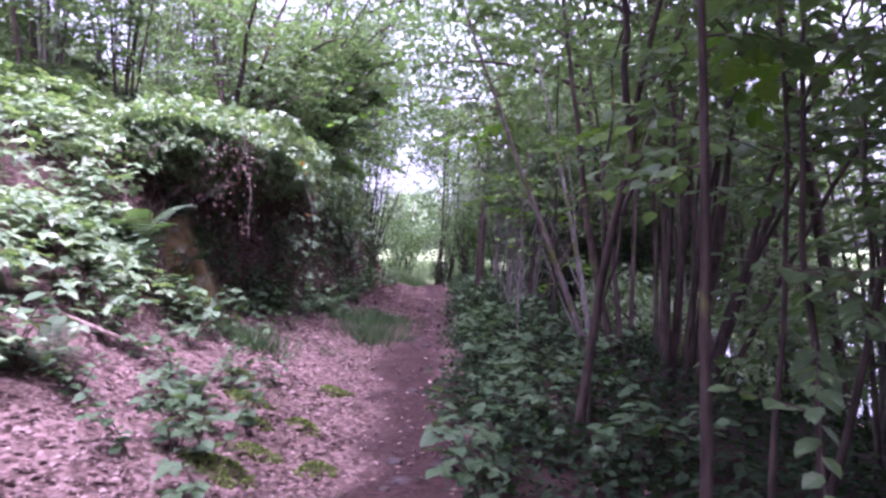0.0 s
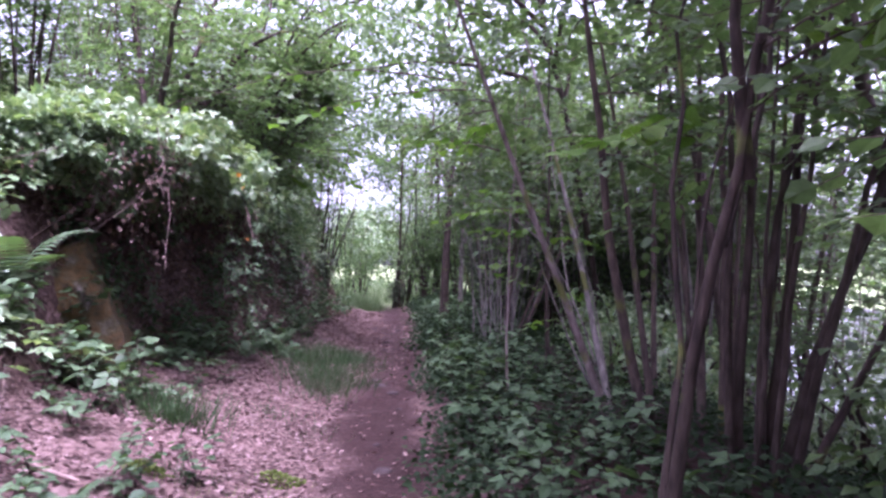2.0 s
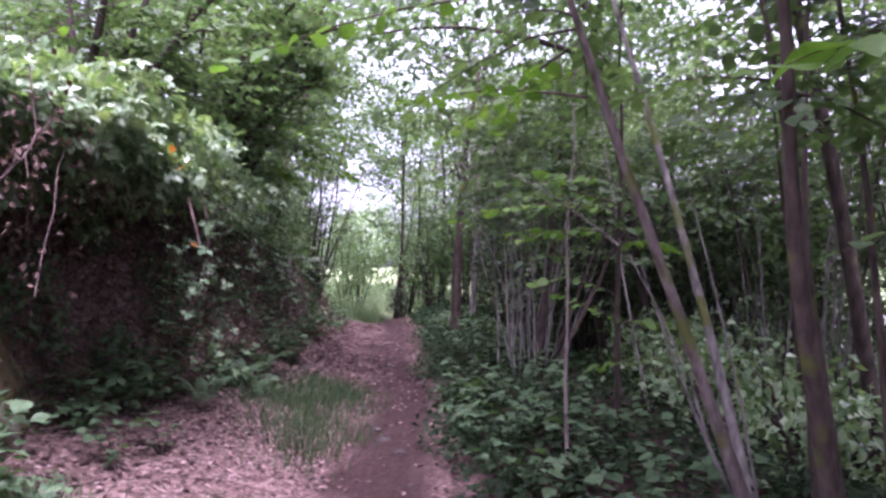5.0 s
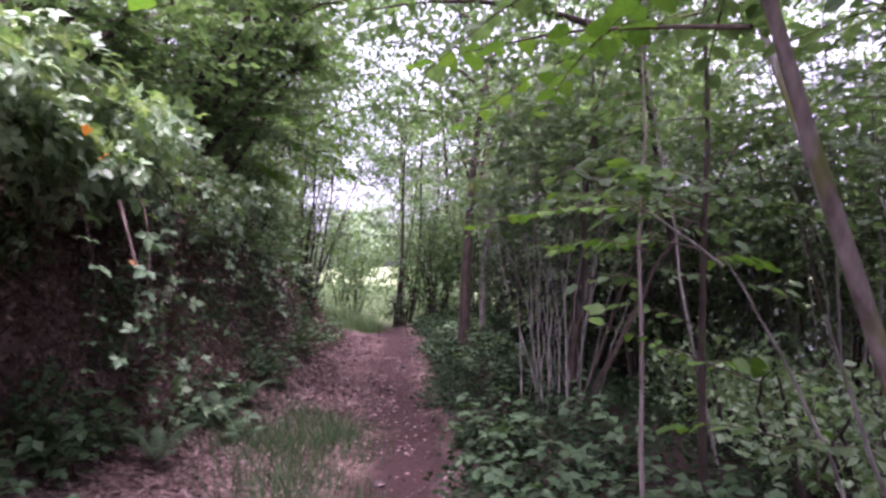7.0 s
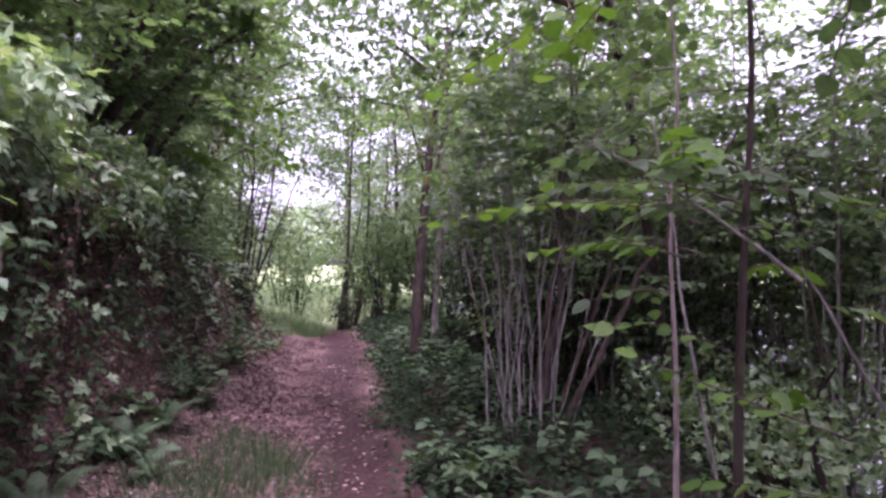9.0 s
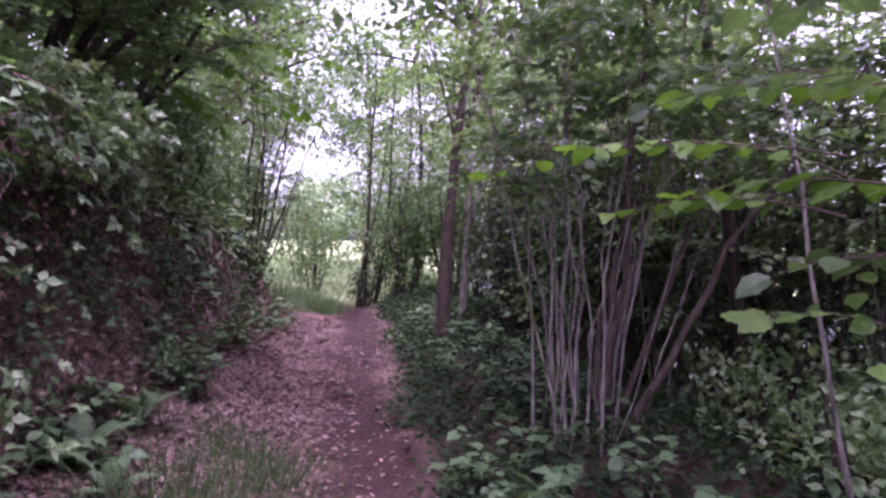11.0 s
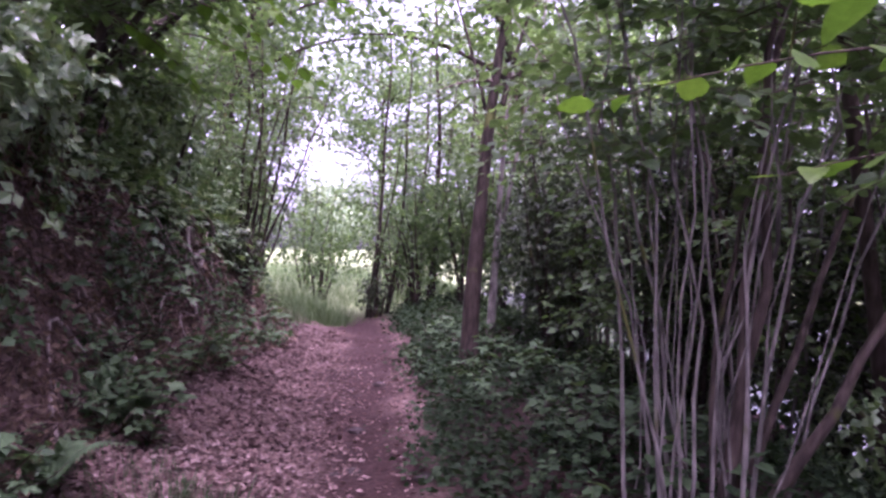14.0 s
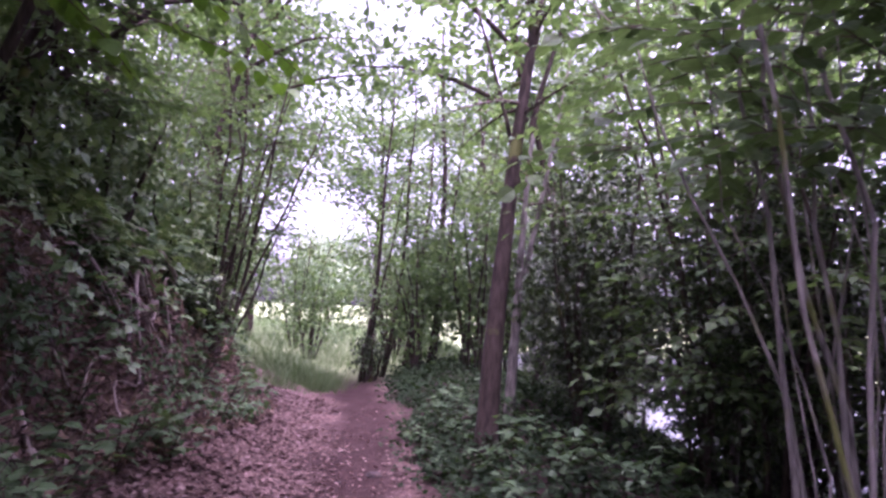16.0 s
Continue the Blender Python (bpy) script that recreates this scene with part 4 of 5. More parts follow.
front = overhang(7.3, 11.4, -1.72, 2.85, 1.6, 9500, 0.12, 90)
AUTUMN = leaf_material("yellowed leaf", [(0.3, 0.11, 0.015), (0.36, 0.19, 0.03)], 0.6, 0.3, by_object=True, glow=(1.2, 1.0, 0.5))
yellow = mesh_of("yellow_leaf", SMALL[0], SMALL[1], AUTUMN)
for x, y, z, turn in ((-1.62, 8.15, 2.52, 20), (-1.6, 8.32, 2.42, 140), (-1.76, 9.0, 1.95, 250)):
    ob = child("yellow_leaf", yellow, front, "orange-yellow dying leaf")
    ob.matrix_basis = Matrix.Translation(Vector((x, y, z)) - front.location) @ pose(0, 0, 0, -35, 20, turn) @ Matrix.Scale(0.075, 4)
for k in range(8):
    y = 8.6 + 0.3 * k + rng.uniform(-0.12, 0.12)
    top_x = -1.8 - rng.uniform(0.0, 0.35)
    a, e = np.array([top_x, y, 2.6]), np.array([top_x + rng.uniform(0.05, 0.32), y + rng.uniform(-0.3, 0.2), rng.uniform(1.1, 2.3)])
    cane = curve(a, e, (0.22, 0, 0.05), 9, 0.04) - np.array(front.location)
    arm = child("hanging_cane", mesh_of("hanging_cane", *tube(cane, np.linspace(0.005, 0.002, 9), 5), TWIG, True), front)
    m = 11
    q = at_part(cane, np.linspace(0.15, 1, m))
    bag = Bag()
    bag.add(*scatter(TREFOIL, q, rng.normal(size=(m, 3)) * np.array([0.5, 0.8, 0.3]) + np.array([0.7, -0.3, -0.3]), np.array([0.4, -0.1, 1.0]) + 0.35 * rng.normal(size=(m, 3)), 0.12 * rng.uniform(0.6, 1.2, m)))
    child("cane_leaves", bag.mesh("cane_leaves", HERB_PALE), arm, kind="stuff")
pale_cane = curve((-1.66, 8.6, 2.24), (-1.6, 8.66, 1.92), (0, 0, 0), 6) - np.array(front.location)
child("dead_cane", mesh_of("dead_cane", *tube(pale_cane, np.linspace(0.009, 0.006, 6), 6), DEADWOOD, True), front, "pale broken cane")
overhang(11.2, 13.7, -1.85, 2.7, 1.1, 3600, 0.11, 90)

def face_cover(y0, y1, n_dead, n_green, n_twigs, label):
    """Dead leaves, creeping green and broken twigs that cling to the steep earth."""
    base = ground_at(-2.0, (y0 + y1) / 2)
    mass = thing("bank_growth", base, label, "undergrowth")

    def spread(n, out):
        y = rng.uniform(y0, y1, n)
        v = np.interp(y, BY, FOOT) + np.interp(y, BY, WIDE) * rng.uniform(-0.1, 1.15, n)
        x = -0.95 - v
        return np.stack([x, y, land(x, y)], -1) + land_normal(x, y, 0.1) * (out * rng.random((n, 1))) - np.array(base), land_normal(x, y, 0.1)

    p, up = spread(n_dead, 0.08)
    bag = Bag()
    bag.add(*scatter(CURLED, p, rng.normal(size=p.shape) + np.array([0.3, 0, -0.4]), up + 0.7 * rng.normal(size=p.shape), 0.06 * rng.uniform(0.5, 1.3, len(p))))
    child("dead_leaves", bag.mesh("dead_leaves", DEADLEAF), mass, kind="stuff")
    p, up = spread(n_green * 3, 0.22)
    keep = np.sin(p[:, 1] * 2.6 + 1.0) * np.sin(p[:, 2] * 4.5) + 0.4 * np.sin(p[:, 1] * 7) > 0.1
    p, up = p[keep], up[keep]
    bag = Bag()
    bag.add(*scatter(SMALL, p, rng.normal(size=p.shape) + np.array([0.5, 0, -0.6]), up + np.array([0, 0, 0.7]) + 0.4 * rng.normal(size=p.shape), 0.07 * rng.uniform(0.5, 1.3, len(p))))
    child("foliage", bag.mesh("foliage", HERB_PALE), mass, kind="stuff")
    p, up = spread(n_twigs, 0.03)
    bag = Bag()
    for q, w in zip(p, up):
        e = q + w * rng.uniform(0.05, 0.25) + rng.normal(size=3) * np.array([0.1, 0.25, 0.2]) + np.array([0.05, 0, -0.15])
        bag.add(*tube(curve(q, e, rng.normal(size=3) * 0.05, 5), np.linspace(0.006, 0.002, 5), 4))
    child("twig_tangle", bag.mesh("twig_tangle", TWIG), mass, kind="stuff")


face_cover(7.8, 11.6, 5000, 2600, 300, "brown dead leaves and twigs clinging to the hollow")
face_cover(11.6, 15.2, 6000, 2200, 340, "dark tangle of dead leaves and twigs on the bank")
face_cover(15.2, 19.6, 5000, 1300, 90, "creeping green plants and twigs on the earth bank")

# ---- rock in the hollow ----
def boulder(x, y, z, sx, sy, sz, label):
    """A squarish block with a sloping ridge, split faces and worn edges."""
    bm = bmesh.new()
    bmesh.ops.create_icosphere(bm, subdivisions=5, radius=1)
    cuts = (((0.55, -0.75, 0.15), 0.6), ((-0.75, -0.25, 0.62), 0.5), ((0.85, 0.2, 0.42), 0.62), ((0.15, -0.3, 0.95), 0.86), ((-0.3, -0.95, 0.05), 0.66), ((0.3, -0.75, 0.6), 0.72))
    cuts = [(Vector(f).normalized(), far) for f, far in cuts]
    for v in bm.verts:
        d = v.co.normalized()
        k = min([1.0] + [far / d.dot(f) for f, far in cuts if d.dot(f) > 0.01])
        k *= 1 + 0.1 * noise.noise(d * 2.3 + Vector((x, y, z))) + 0.05 * noise.noise(d * 6) + 0.025 * noise.noise(d * 17)
        v.co = Vector((d.x * sx, d.y * sy, d.z * sz)) * k
    me = bpy.data.meshes.new("rock")
    bm.to_mesh(me)
    bm.free()
    me.materials.append(ROCK)
    for p in me.polygons:
        p.use_smooth = True
    ob = tagged(new("rock", me), label, "rock")
    ob.location = (x, y, z)
    return ob


boulder(-3.2, 8.15, 1.1, 0.72, 0.7, 0.95, "mossy orange-brown sandstone rock in the bank's hollow")

# ---- bare roots on the earth face ----
def root_mat(x, y, n, label, lift=0.15):
    base = ground_at(x, y)
    mat_of = thing("tree_roots", base, label, "roots")
    for k in range(n):
        a = np.array([rng.uniform(-0.45, 0.25), rng.uniform(-0.9, 0.8), 0])
        e = a + np.array([rng.uniform(-0.12, 0.25), rng.choice((-1, 1)) * rng.uniform(0.2, 0.75), 0])
        s = np.linspace(0, 1, 9)[:, None]
        q = a * (1 - s) + e * s + np.array([1.0, 0.4, 0]) * np.sin(s * rng.uniform(2, 7) + rng.uniform(0, 3)) * rng.uniform(0.04, 0.16)
        w = land(q[:, 0] + x, q[:, 1] + y) - base[2]
        q[:, 2] = w + lift + 1.4 * lift * np.sin(np.pi * s[:, 0]) * rng.random()
        child("root", mesh_of("root", *tube(q, np.linspace(0.02, 0.008, 9) * rng.uniform(0.6, 1.5), 6), ROOTS, True), mat_of)


root_mat(-2.2, 16.6, 34, "tangle of bare pale roots on the earth bank")
root_mat(-2.0, 14.2, 10, "bare roots hanging from the dark earth bank", 0.05)

# ---- fallen branch, sticks ----
def stick(a, e, r, label, bow=(0, 0, 0), name="fallen_branch", lift=0.03):
    p = curve(a, e, bow, 10, 0.03)
    p[:, 2] = np.maximum(p[:, 2], land(p[:, 0], p[:, 1]) + lift * 0.6)
    base = p[0].copy()
    ob = tagged(new(name, mesh_of(name, *tube(p - base, np.linspace(r, r * 0.5, 10), 8, 0.06), DEADWOOD, True)), label, "branch")
    ob.location = base
    return ob


stick((-3.35, 5.15, float(land(-3.35, 5.15)) + 0.1), (-1.88, 5.38, float(land(-1.88, 5.38)) + 0.03), 0.024, "long bare fallen branch lying on the leaf litter", (0, 0, 0.02))
for x, y, a, l in ((-1.05, 6.95, 0.5, 0.26), (-2.6, 6.0, 2.0, 0.5), (-0.8, 12.4, 1.0, 0.3), (-1.6, 10.2, 0.4, 0.4), (-1.25, 13.2, 2.4, 0.35), (-0.9, 14.6, 0.2, 0.25), (-2.2, 5.0, 1.1, 0.4), (0.6, 5.6, 0.3, 0.4), (-1.3, 8.6, 2.7, 0.3)):
    stick((x, y, float(land(x, y))), (x + l * math.cos(a), y + l * math.sin(a), float(land(x + l * math.cos(a), y + l * math.sin(a)))), 0.009, "short dry stick on the ground", name="stick", lift=0.012)

# dry bents lying on the foot of the bank
for k in range(16):
    x, y, a, l = -1.75 + 0.5 * rng.random(), 7.3 + 1.5 * rng.random(), rng.uniform(0, 3.1), rng.uniform(0.15, 0.45)
    stick((x, y, float(land(x, y))), (x + l * math.cos(a), y + l * math.sin(a), float(land(x + l * math.cos(a), y + l * math.sin(a)))), 0.005, "pale dry bent on the leaf litter", name="stick", lift=0.04)


def stone(x, y, r, label):
    """A worn stone, flattened and half sunk in the path."""
    bm = bmesh.new()
    bmesh.ops.create_icosphere(bm, subdivisions=2, radius=1)
    for v in bm.verts:
        d = v.co.normalized()
        k = r * (1 + 0.35 * noise.noise(d * 1.7 + Vector((x * 9, y * 7, 0))))
        v.co = Vector((d.x * 1.2, d.y, d.z * 0.5)) * k
    me = bpy.data.meshes.new("stone")
    bm.to_mesh(me)
    bm.free()
    me.materials.append(STONE)
    ob = tagged(new("stone", me), label, "stone", "stones in the path")
    ob.location = (x, y, float(land(x, y)) + 0.1 * r)


for k in range(26):
    stone(-0.28 + 0.22 * rng.normal(), 3.4 + 1.6 * rng.random() if k < 14 else rng.uniform(5.5, 17.0), rng.uniform(0.025, 0.07), "dark worn stone half sunk in the path")

# ---- ferns ----
def frond_mesh(length):
    bag = Bag()
    s = np.linspace(0, 1, 12)
    line = np.stack([np.zeros(12), s * length, 0.42 * length * np.sin(s * 2.3) - 0.1 * s * length], -1)
    rv, rf = tube(line, np.linspace(0.004, 0.001, 12) * length * 1.6, 3)
    bag.add(np.asarray(rv), np.concatenate([rf[:, :3], rf[:, [0, 2, 3]]]))
    pin = (np.array([(-0.09, 0, 0), (0.09, 0, 0), (0.12, 0.3, 0.02), (-0.11, 0.36, 0.02), (0.08, 0.62, 0.0), (-0.07, 0.68, 0.0), (0, 1, -0.1)], float), np.array([(0, 1, 2), (0, 2, 3), (3, 2, 4), (3, 4, 5), (5, 4, 6)]))
    k = np.linspace(0.16, 0.98, 20)
    p = at_part(line, k)
    wide = 0.27 * length * np.sin(np.pi * (k * 0.82 + 0.16)) ** 0.8
    for side in (-1, 1):
        bag.add(*scatter(pin, p, np.tile((side * 1.0, 0.35, -0.12), (20, 1)), np.tile((0, 0.1, 1.0), (20, 1)), wide))
    return bag.mesh("frond", FERN)


FRONDS = [frond_mesh(0.62), frond_mesh(0.5), frond_mesh(0.72)]


def fern(x, y, n, size, label):
    f = thing("fern", ground_at(x, y), label, "fern", "ferns")
    for k in range(n):
        ob = child("frond", FRONDS[k % 3], f)
        ob.matrix_basis = pose(0, 0, 0, rng.uniform(5, 40), 0, 360 * k / n + rng.uniform(-20, 20)) @ Matrix.Scale(size * rng.uniform(0.75, 1.15), 4)
    return f


for x, y, n, s in ((-3.05, 6.9, 9, 1.0), (-1.75, 4.9, 6, 0.5), (-2.7, 7.3, 7, 0.6), (-3.1, 5.0, 6, 0.8), (-2.5, 4.4, 5, 0.7), (-1.9, 12.6, 7, 0.6), (-2.0, 11.8, 7, 0.65), (-1.85, 13.6, 7, 0.7), (-2.3, 16.0, 7, 0.7), (-2.0, 10.2, 6, 0.6), (-1.7, 11.4, 6, 0.55), (0.75, 11.0, 6, 0.6)):
    fern(x, y, n, s, "green fern with arching fronds on the bank's foot")

# ---- grass ----
def tuft(x, y, n, size, wide, label, leaves=None, name="grass_tuft"):
    base = ground_at(x, y)
    d = rng.normal(size=(n, 2)) * wide
    at = np.stack([d[:, 0], d[:, 1], land(x + d[:, 0], y + d[:, 1]) - base[2] - 0.01], -1)
    lean_by = rng.normal(size=(n, 2)) * 0.35 + d / max(wide, 0.01) * 0.16
    ahead = np.stack([lean_by[:, 0], lean_by[:, 1], np.ones(n)], -1)
    bag = Bag()
    bag.add(*scatter(BLADE, at, ahead, rng.normal(size=(n, 3)), size * rng.uniform(0.5, 1.2, n)))
    ob = tagged(new(name, bag.mesh(name, leaves or GRASS)), label, "grass", "grass tufts", "stuff")
    ob.location = base
    return ob


for x, y, n, s, w in ((-1.9, 7.1, 380, 0.3, 0.17), (-1.55, 6.0, 160, 0.12, 0.1), (-1.3, 8.1, 120, 0.16, 0.14), (-1.0, 9.8, 330, 0.24, 0.22), (-0.95, 10.7, 330, 0.22, 0.24), (-1.2, 10.2, 260, 0.26, 0.22), (-0.85, 11.5, 220, 0.2, 0.2), (-1.35, 11.3, 260, 0.26, 0.22),
                      (-1.1, 9.2, 160, 0.18, 0.2), (-0.9, 7.8, 90, 0.12, 0.16), (0.55, 9.5, 160, 0.22, 0.2), (0.5, 12.2, 150, 0.2, 0.2), (-1.5, 13.0, 120, 0.2, 0.2), (-1.5, 12.0, 260, 0.24, 0.25), (-1.1, 12.1, 300, 0.22, 0.25), (-0.75, 10.2, 200, 0.18, 0.2), (-1.4, 10.8, 300, 0.26, 0.25), (-1.2, 11.6, 300, 0.22, 0.25), (-0.95, 12.3, 380, 0.22, 0.24), (-1.15, 12.7, 300, 0.22, 0.22), (-0.8, 11.8, 300, 0.18, 0.2)):
    tuft(x, y, n, s, w, "soft green grass tuft beside the path")
for x, y, n, s, w in ((-1.0, 21.9, 600, 0.4, 0.17), (-0.8, 22.3, 350, 0.34, 0.15), (-1.3, 22.2, 450, 0.46, 0.2), (-1.8, 23.0, 400, 0.4, 0.3)):
    tuft(x, y, n, s, w, "tall bright green grass where the path leaves the wood", MEADOW)
n = 26000
x, y = rng.uniform(-9, 14, n), 26.0 + 32 * rng.random(n) ** 1.4
bag = Bag()
bag.add(*scatter(BLADE, on_land(x, y), np.stack([0.3 * rng.normal(size=n), 0.3 * rng.normal(size=n), np.ones(n)], -1), rng.normal(size=(n, 3)), rng.uniform(0.2, 0.45, n) * np.interp(y, (22, 56), (1.0, 1.8))))
tagged(new("meadow_grass", bag.mesh("meadow_grass", MEADOW)), "tall pale meadow grass in the open beyond the wood", "grass", kind="stuff")

# short yellow-green sprigs among the fallen leaves
for x, y, n, s, w in ((-1.4, 5.2, 150, 0.09, 0.2), (-1.15, 4.6, 150, 0.08, 0.22), (-1.6, 4.4, 150, 0.09, 0.2), (-0.95, 5.1, 120, 0.07, 0.18), (-1.3, 5.7, 140, 0.09, 0.2), (-1.0, 4.0, 150, 0.08, 0.22), (-1.5, 3.7, 160, 0.09, 0.24), (-1.0, 6.2, 110, 0.07, 0.18)):
    tuft(x, y, n, s, w, "short yellow-green sprigs among fallen leaves", MOSS)
tuft(-1.45, 21.0, 300, 0.3, 0.2, "tall green grass where the path leaves the wood", MEADOW)

# moss cushions
def moss(x, y, r, label):
    base = ground_at(x, y)
    n = int(900 * (r / 0.2) ** 2)
    a, q = rng.uniform(0, 6.28, n), r * np.sqrt(rng.random(n)) * (1 + 0.25 * np.sin(3 * rng.random(n)))
    dx, dy = q * np.cos(a), q * np.sin(a) * 0.7
    at = np.stack([dx, dy, land(x + dx, y + dy) - base[2] + 0.05 * np.clip(1 - (q / r) ** 2, 0, 1)], -1)
    bag = Bag()
    bag.add(*scatter(SMALL, at, np.stack([0.8 * rng.normal(size=n), 0.8 * rng.normal(size=n), np.ones(n)], -1), rng.normal(size=(n, 3)), rng.uniform(0.015, 0.035, n)))
    ob = tagged(new("moss_cushion", bag.mesh("moss_cushion", MOSS)), label, "moss", "moss cushions")
    ob.location = base


for x, y, r in ((-1.5, 5.45, 0.17), (-1.35, 5.0, 0.12), (-1.2, 4.5, 0.15), (-1.7, 5.9, 0.12), (-1.05, 5.3, 0.12), (-1.0, 6.5, 0.14), (-0.8, 4.4, 0.12), (-1.3, 4.0, 0.2)):
    moss(x, y, r, "yellow-green moss cushion among fallen leaves")

# ---- low plants on both verges ----
def herb(kind, label, n_leaves, height, leaf, trefoil):
    plant = thing("bramble_plant" if trefoil else "nettle", (0, 0, -50), label, "plant", "low plants by the path")
    leaves_of = Bag()
    for k in range(3):
        a = rng.uniform(0, 6.28)
        line = curve((0, 0, -0.02), (math.cos(a) * height * 0.6, math.sin(a) * height * 0.6, height * rng.uniform(0.6, 1.1)), (0, 0, height * 0.15), 6, 0.02)
        child("stem", mesh_of("stem", *tube(line, np.linspace(0.004, 0.0015, 6), 4), TWIG), plant)
        s = np.linspace(0.2, 1.0, n_leaves)
        p = at_part(line, s)
        b = np.arange(n_leaves) * 2.4 + a
        leaves_of.add(*scatter(TREFOIL if trefoil else BROAD, p, np.stack([np.cos(b), np.sin(b), -0.1 + 0.2 * rng.normal(size=n_leaves)], -1), np.array([0, 0, 1.0]) + 0.25 * rng.normal(size=(n_leaves, 3)), leaf * rng.uniform(0.6, 1.2, n_leaves)))
    child("foliage", leaves_of.mesh("foliage", HERB_PALE), plant, kind="stuff")
    return plant


plants = [herb(0, "low bramble seedling with three-part leaves", 5, 0.3, 0.13, True), herb(1, "green leafy herb on the verge", 8, 0.32, 0.085, False), herb(2, "low bramble seedling with three-part leaves", 4, 0.22, 0.12, True), herb(3, "green leafy herb on the verge", 10, 0.42, 0.075, False)]
where = []
for k in range(150):
    y = rng.uniform(3.2, 19.5)
    where.append((rng.uniform(0.2, 1.4) + 0.1 * math.sin(y) + 0.015 * (y - 4), y))
for k in range(70):
    y = rng.uniform(7.2, 15.5)
    where.append((-0.95 - float(np.interp(y, BY, FOOT)) + rng.uniform(-0.15, 0.35), y))
for k in range(34):
    y = rng.uniform(13.2, 18.4)
    where.append((-0.95 - float(np.interp(y, BY, FOOT)) - float(np.interp(y, BY, WIDE)) * rng.uniform(0.2, 1.1), y))
for k in range(34):
    y = rng.uniform(3.4, 7.6)
    where.append((-1.55 - 1.9 * rng.random() ** 0.7, y))
for k in range(20):
    where.append((-1.1 - 1.7 * rng.random(), rng.uniform(3.0, 6.2)))
where += [(-2.7, 7.3), (-2.45, 7.5), (-2.2, 7.6), (-2.6, 7.75), (-2.9, 7.4), (-2.95, 6.6), (-2.4, 6.9), (-2.0, 8.3), (-1.9, 8.8), (-3.2, 6.2), (-2.9, 4.5), (-3.3, 4.8), (-2.7, 4.1), (-2.2, 4.2), (-1.75, 16.4), (-1.5, 16.8), (-1.65, 17.3), (-1.5, 15.6), (0.4, 6.3), (0.5, 6.8), (0.45, 5.2), (0.6, 5.7)]
for k, (x, y) in enumerate(where):
    m = pose(x, y, float(land(x, y)), 0, 0, 77 * k) @ Matrix.Scale(float(rng.uniform(0.75, 1.35)), 4)
    p = plants[k % 4]
    if k < 4:
        p.matrix_basis = m
    else:
        q = copy_thing(p, m)
        q.matrix_basis = m

# dense ivy and herb cover on the shaded verge, too fine to count, coloured shade-dark
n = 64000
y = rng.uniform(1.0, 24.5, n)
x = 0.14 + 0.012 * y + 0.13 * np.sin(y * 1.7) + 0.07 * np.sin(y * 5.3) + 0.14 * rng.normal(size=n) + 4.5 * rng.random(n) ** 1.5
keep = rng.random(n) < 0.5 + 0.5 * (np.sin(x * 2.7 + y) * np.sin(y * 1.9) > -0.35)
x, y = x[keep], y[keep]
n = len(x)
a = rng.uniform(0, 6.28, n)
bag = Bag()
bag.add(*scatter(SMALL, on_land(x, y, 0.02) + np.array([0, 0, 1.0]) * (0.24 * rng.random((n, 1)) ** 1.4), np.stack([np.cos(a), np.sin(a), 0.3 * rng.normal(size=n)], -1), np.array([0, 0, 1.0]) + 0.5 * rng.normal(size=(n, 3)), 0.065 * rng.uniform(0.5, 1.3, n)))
tagged(new("ground_cover", bag.mesh("ground_cover", HERB_SHADE)), "low green ground cover, darkened in colour for the shaded verge", "ground cover", kind="stuff")

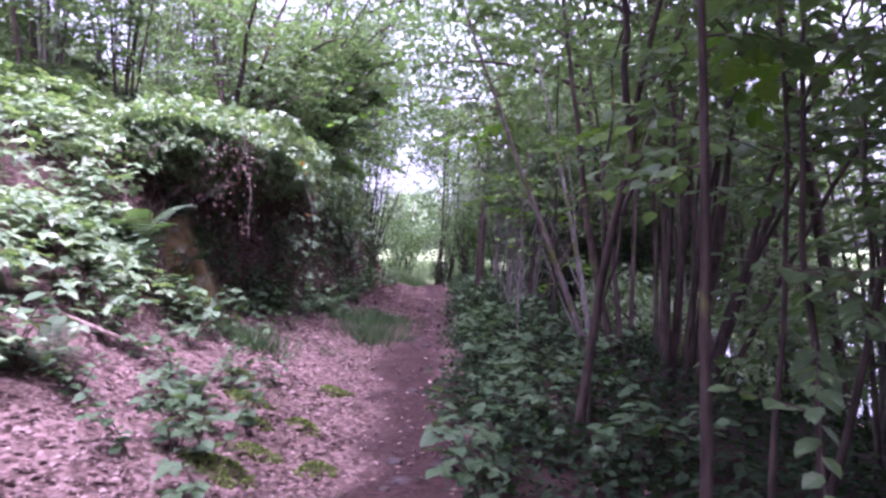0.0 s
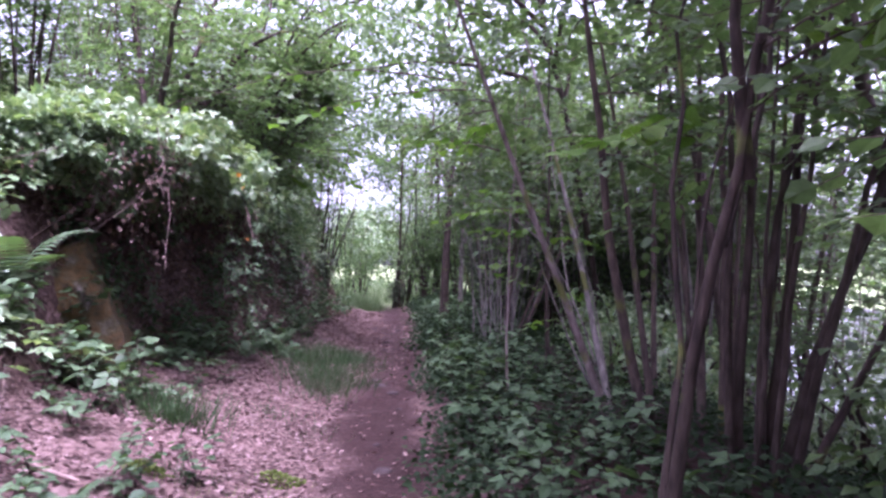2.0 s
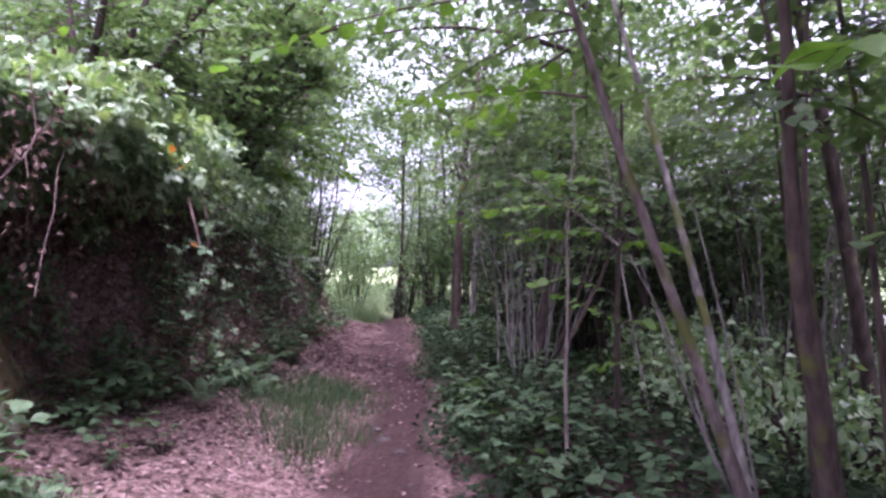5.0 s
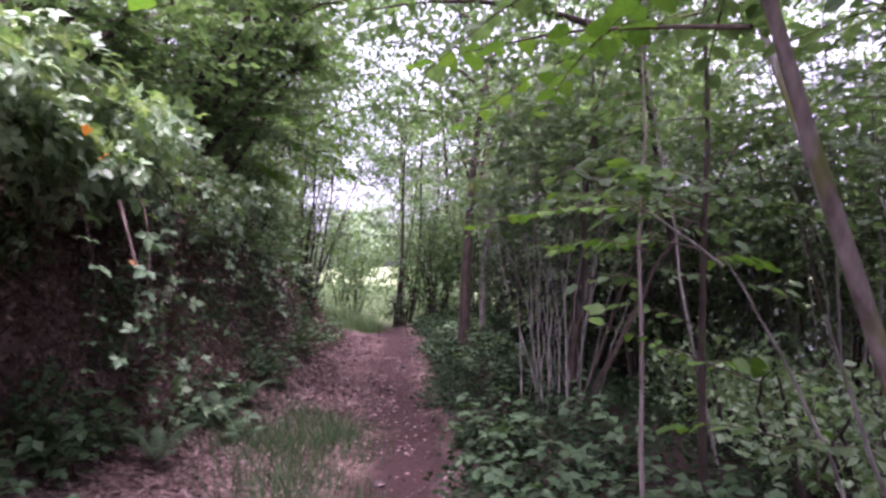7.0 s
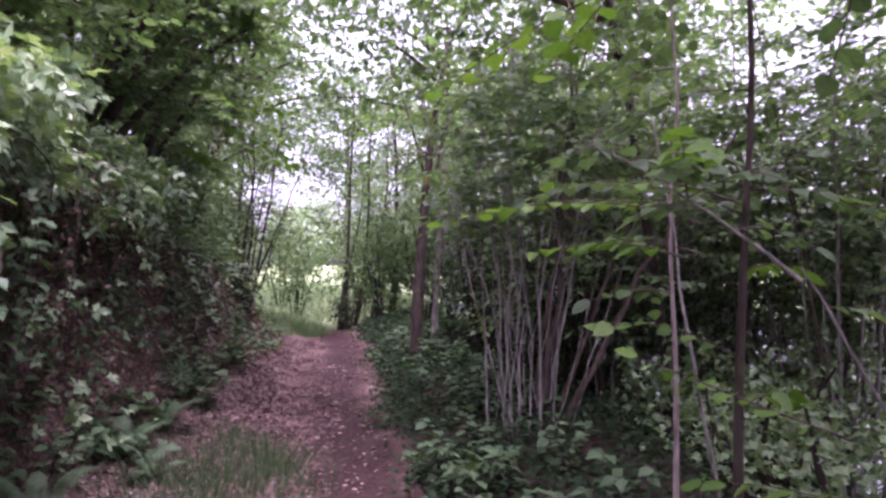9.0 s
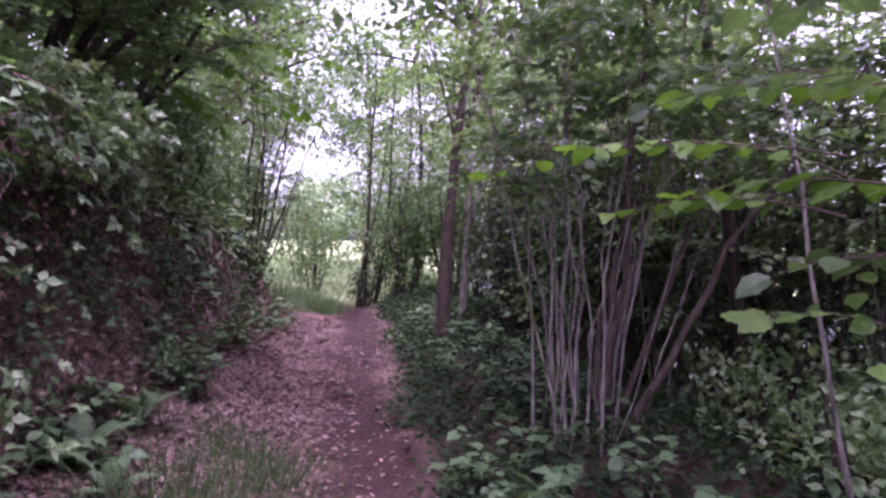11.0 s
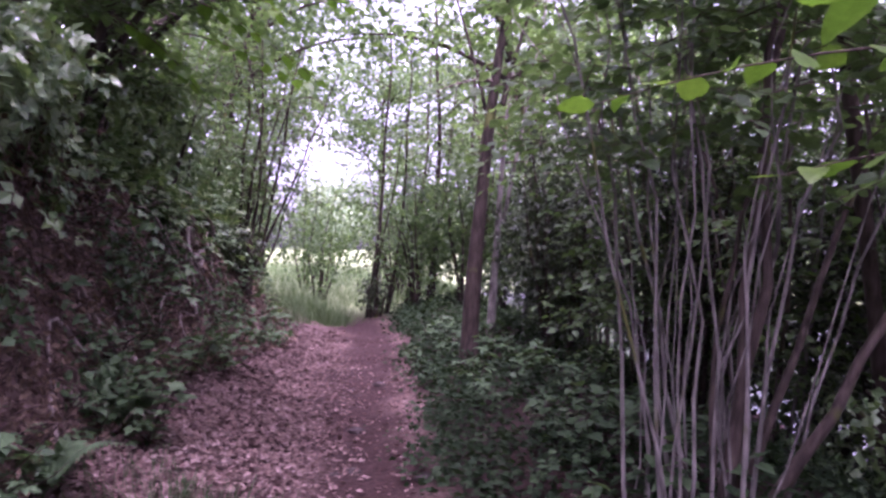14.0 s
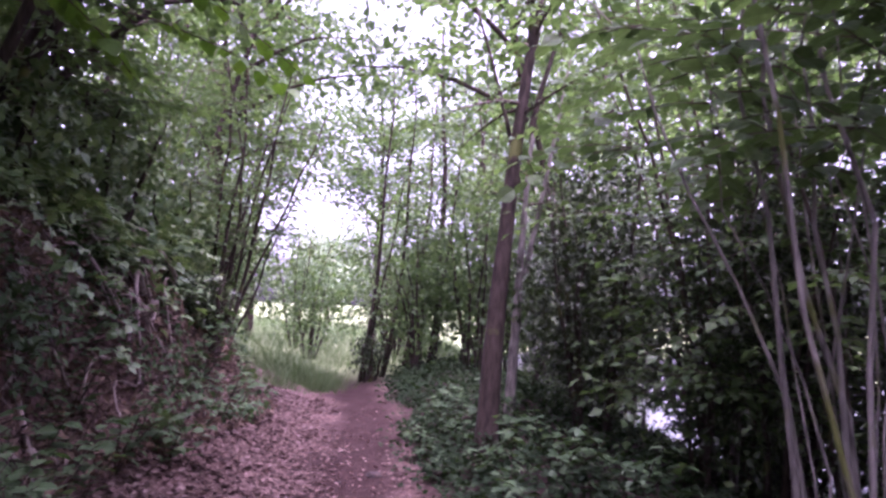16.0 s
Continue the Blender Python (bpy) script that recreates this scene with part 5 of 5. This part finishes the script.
# ---- fallen leaves ----
def litter(n, x0, x1, y0, y1, weight, label):
    x, y = rng.uniform(x0, x1, n), rng.uniform(y0, y1, n)
    keep = rng.random(n) < weight(x, y)
    x, y = x[keep], y[keep]
    m = len(x)
    up = land_normal(x, y) + 0.3 * rng.normal(size=(m, 3))
    bag = Bag()
    bag.add(*scatter(CURLED, on_land(x, y, 0.004) + np.array([0, 0, 0.02]) * rng.random((m, 1)), rng.normal(size=(m, 3)) * np.array([1, 1, 0.15]), up, 0.052 * rng.uniform(0.5, 1.3, m)))
    tagged(new("fallen_leaves", bag.mesh("fallen_leaves", FALLEN)), label, "leaf litter", kind="stuff")


def beside(x, y):
    bare = np.clip((np.abs(x + 0.27 + 0.1 * np.sin(y * 0.9)) - 0.3) / 0.35, 0.07, 1)
    return bare * np.where(x > 0.15, 0.03, 1.0) * np.clip(0.95 + 0.6 * np.sin(x * 3 + y * 1.3) * np.sin(y * 2.1 + x), 0.2, 1)


litter(70000, -3.8, 1.2, -2.0, 20.5, beside, "pale pinkish brown fallen leaves covering the slope")
litter(18000, -2.1, 0.1, 11.5, 18.5, lambda x, y: np.clip(0.15 - (x + 0.35), 0.05, 1), "dry fallen leaves on the far part of the path")

# ---- far trees that close the view beyond the meadow ----
far_kinds = []
for k in range(2):
    t = thing("far_tree", (0, 0, 0), "pale distant tree beyond the meadow", "tree", "far trees")
    child("trunk", mesh_of("trunk", *tube(curve((0, 0, -0.2), (0.3, 0, 6), (0.1, 0, 0), 8, 0.1), np.linspace(0.25, 0.08, 8), 7), BARK_BROWN, True), t)
    n = 5000
    d = unit(rng.normal(size=(n, 3)))
    r = rng.random(n) ** 0.4 * (1 + 0.3 * np.sin(d[:, 0] * 4 + k) * np.sin(d[:, 2] * 5) + 0.15 * np.sin(d[:, 1] * 9))
    bag = Bag()
    bag.add(*scatter(SMALL, d * r[:, None] * np.array([3.6, 3.6, 3.2]) + np.array([0, 0, 4.6]), rng.normal(size=(n, 3)), d + np.array([0, 0, 0.6]), 0.42))
    child("crown", bag.mesh("crown", BRAMBLE), t, kind="stuff")
    far_kinds.append(t)
far_spots = [(-26, 62), (-18, 66), (-10, 60), (-3, 70), (5, 64), (12, 60), (20, 66), (28, 58), (34, 46), (36, 34), (34, 22), (36, 10), (33, -2), (-20, 40), (-24, 30)]
for k, (x, y) in enumerate(far_spots):
    m = pose(x, y, float(land(x, y)), 0, 0, 53 * k)
    if k < 2:
        far_kinds[k].matrix_basis = m
    else:
        copy_thing(far_kinds[k % 2], m)
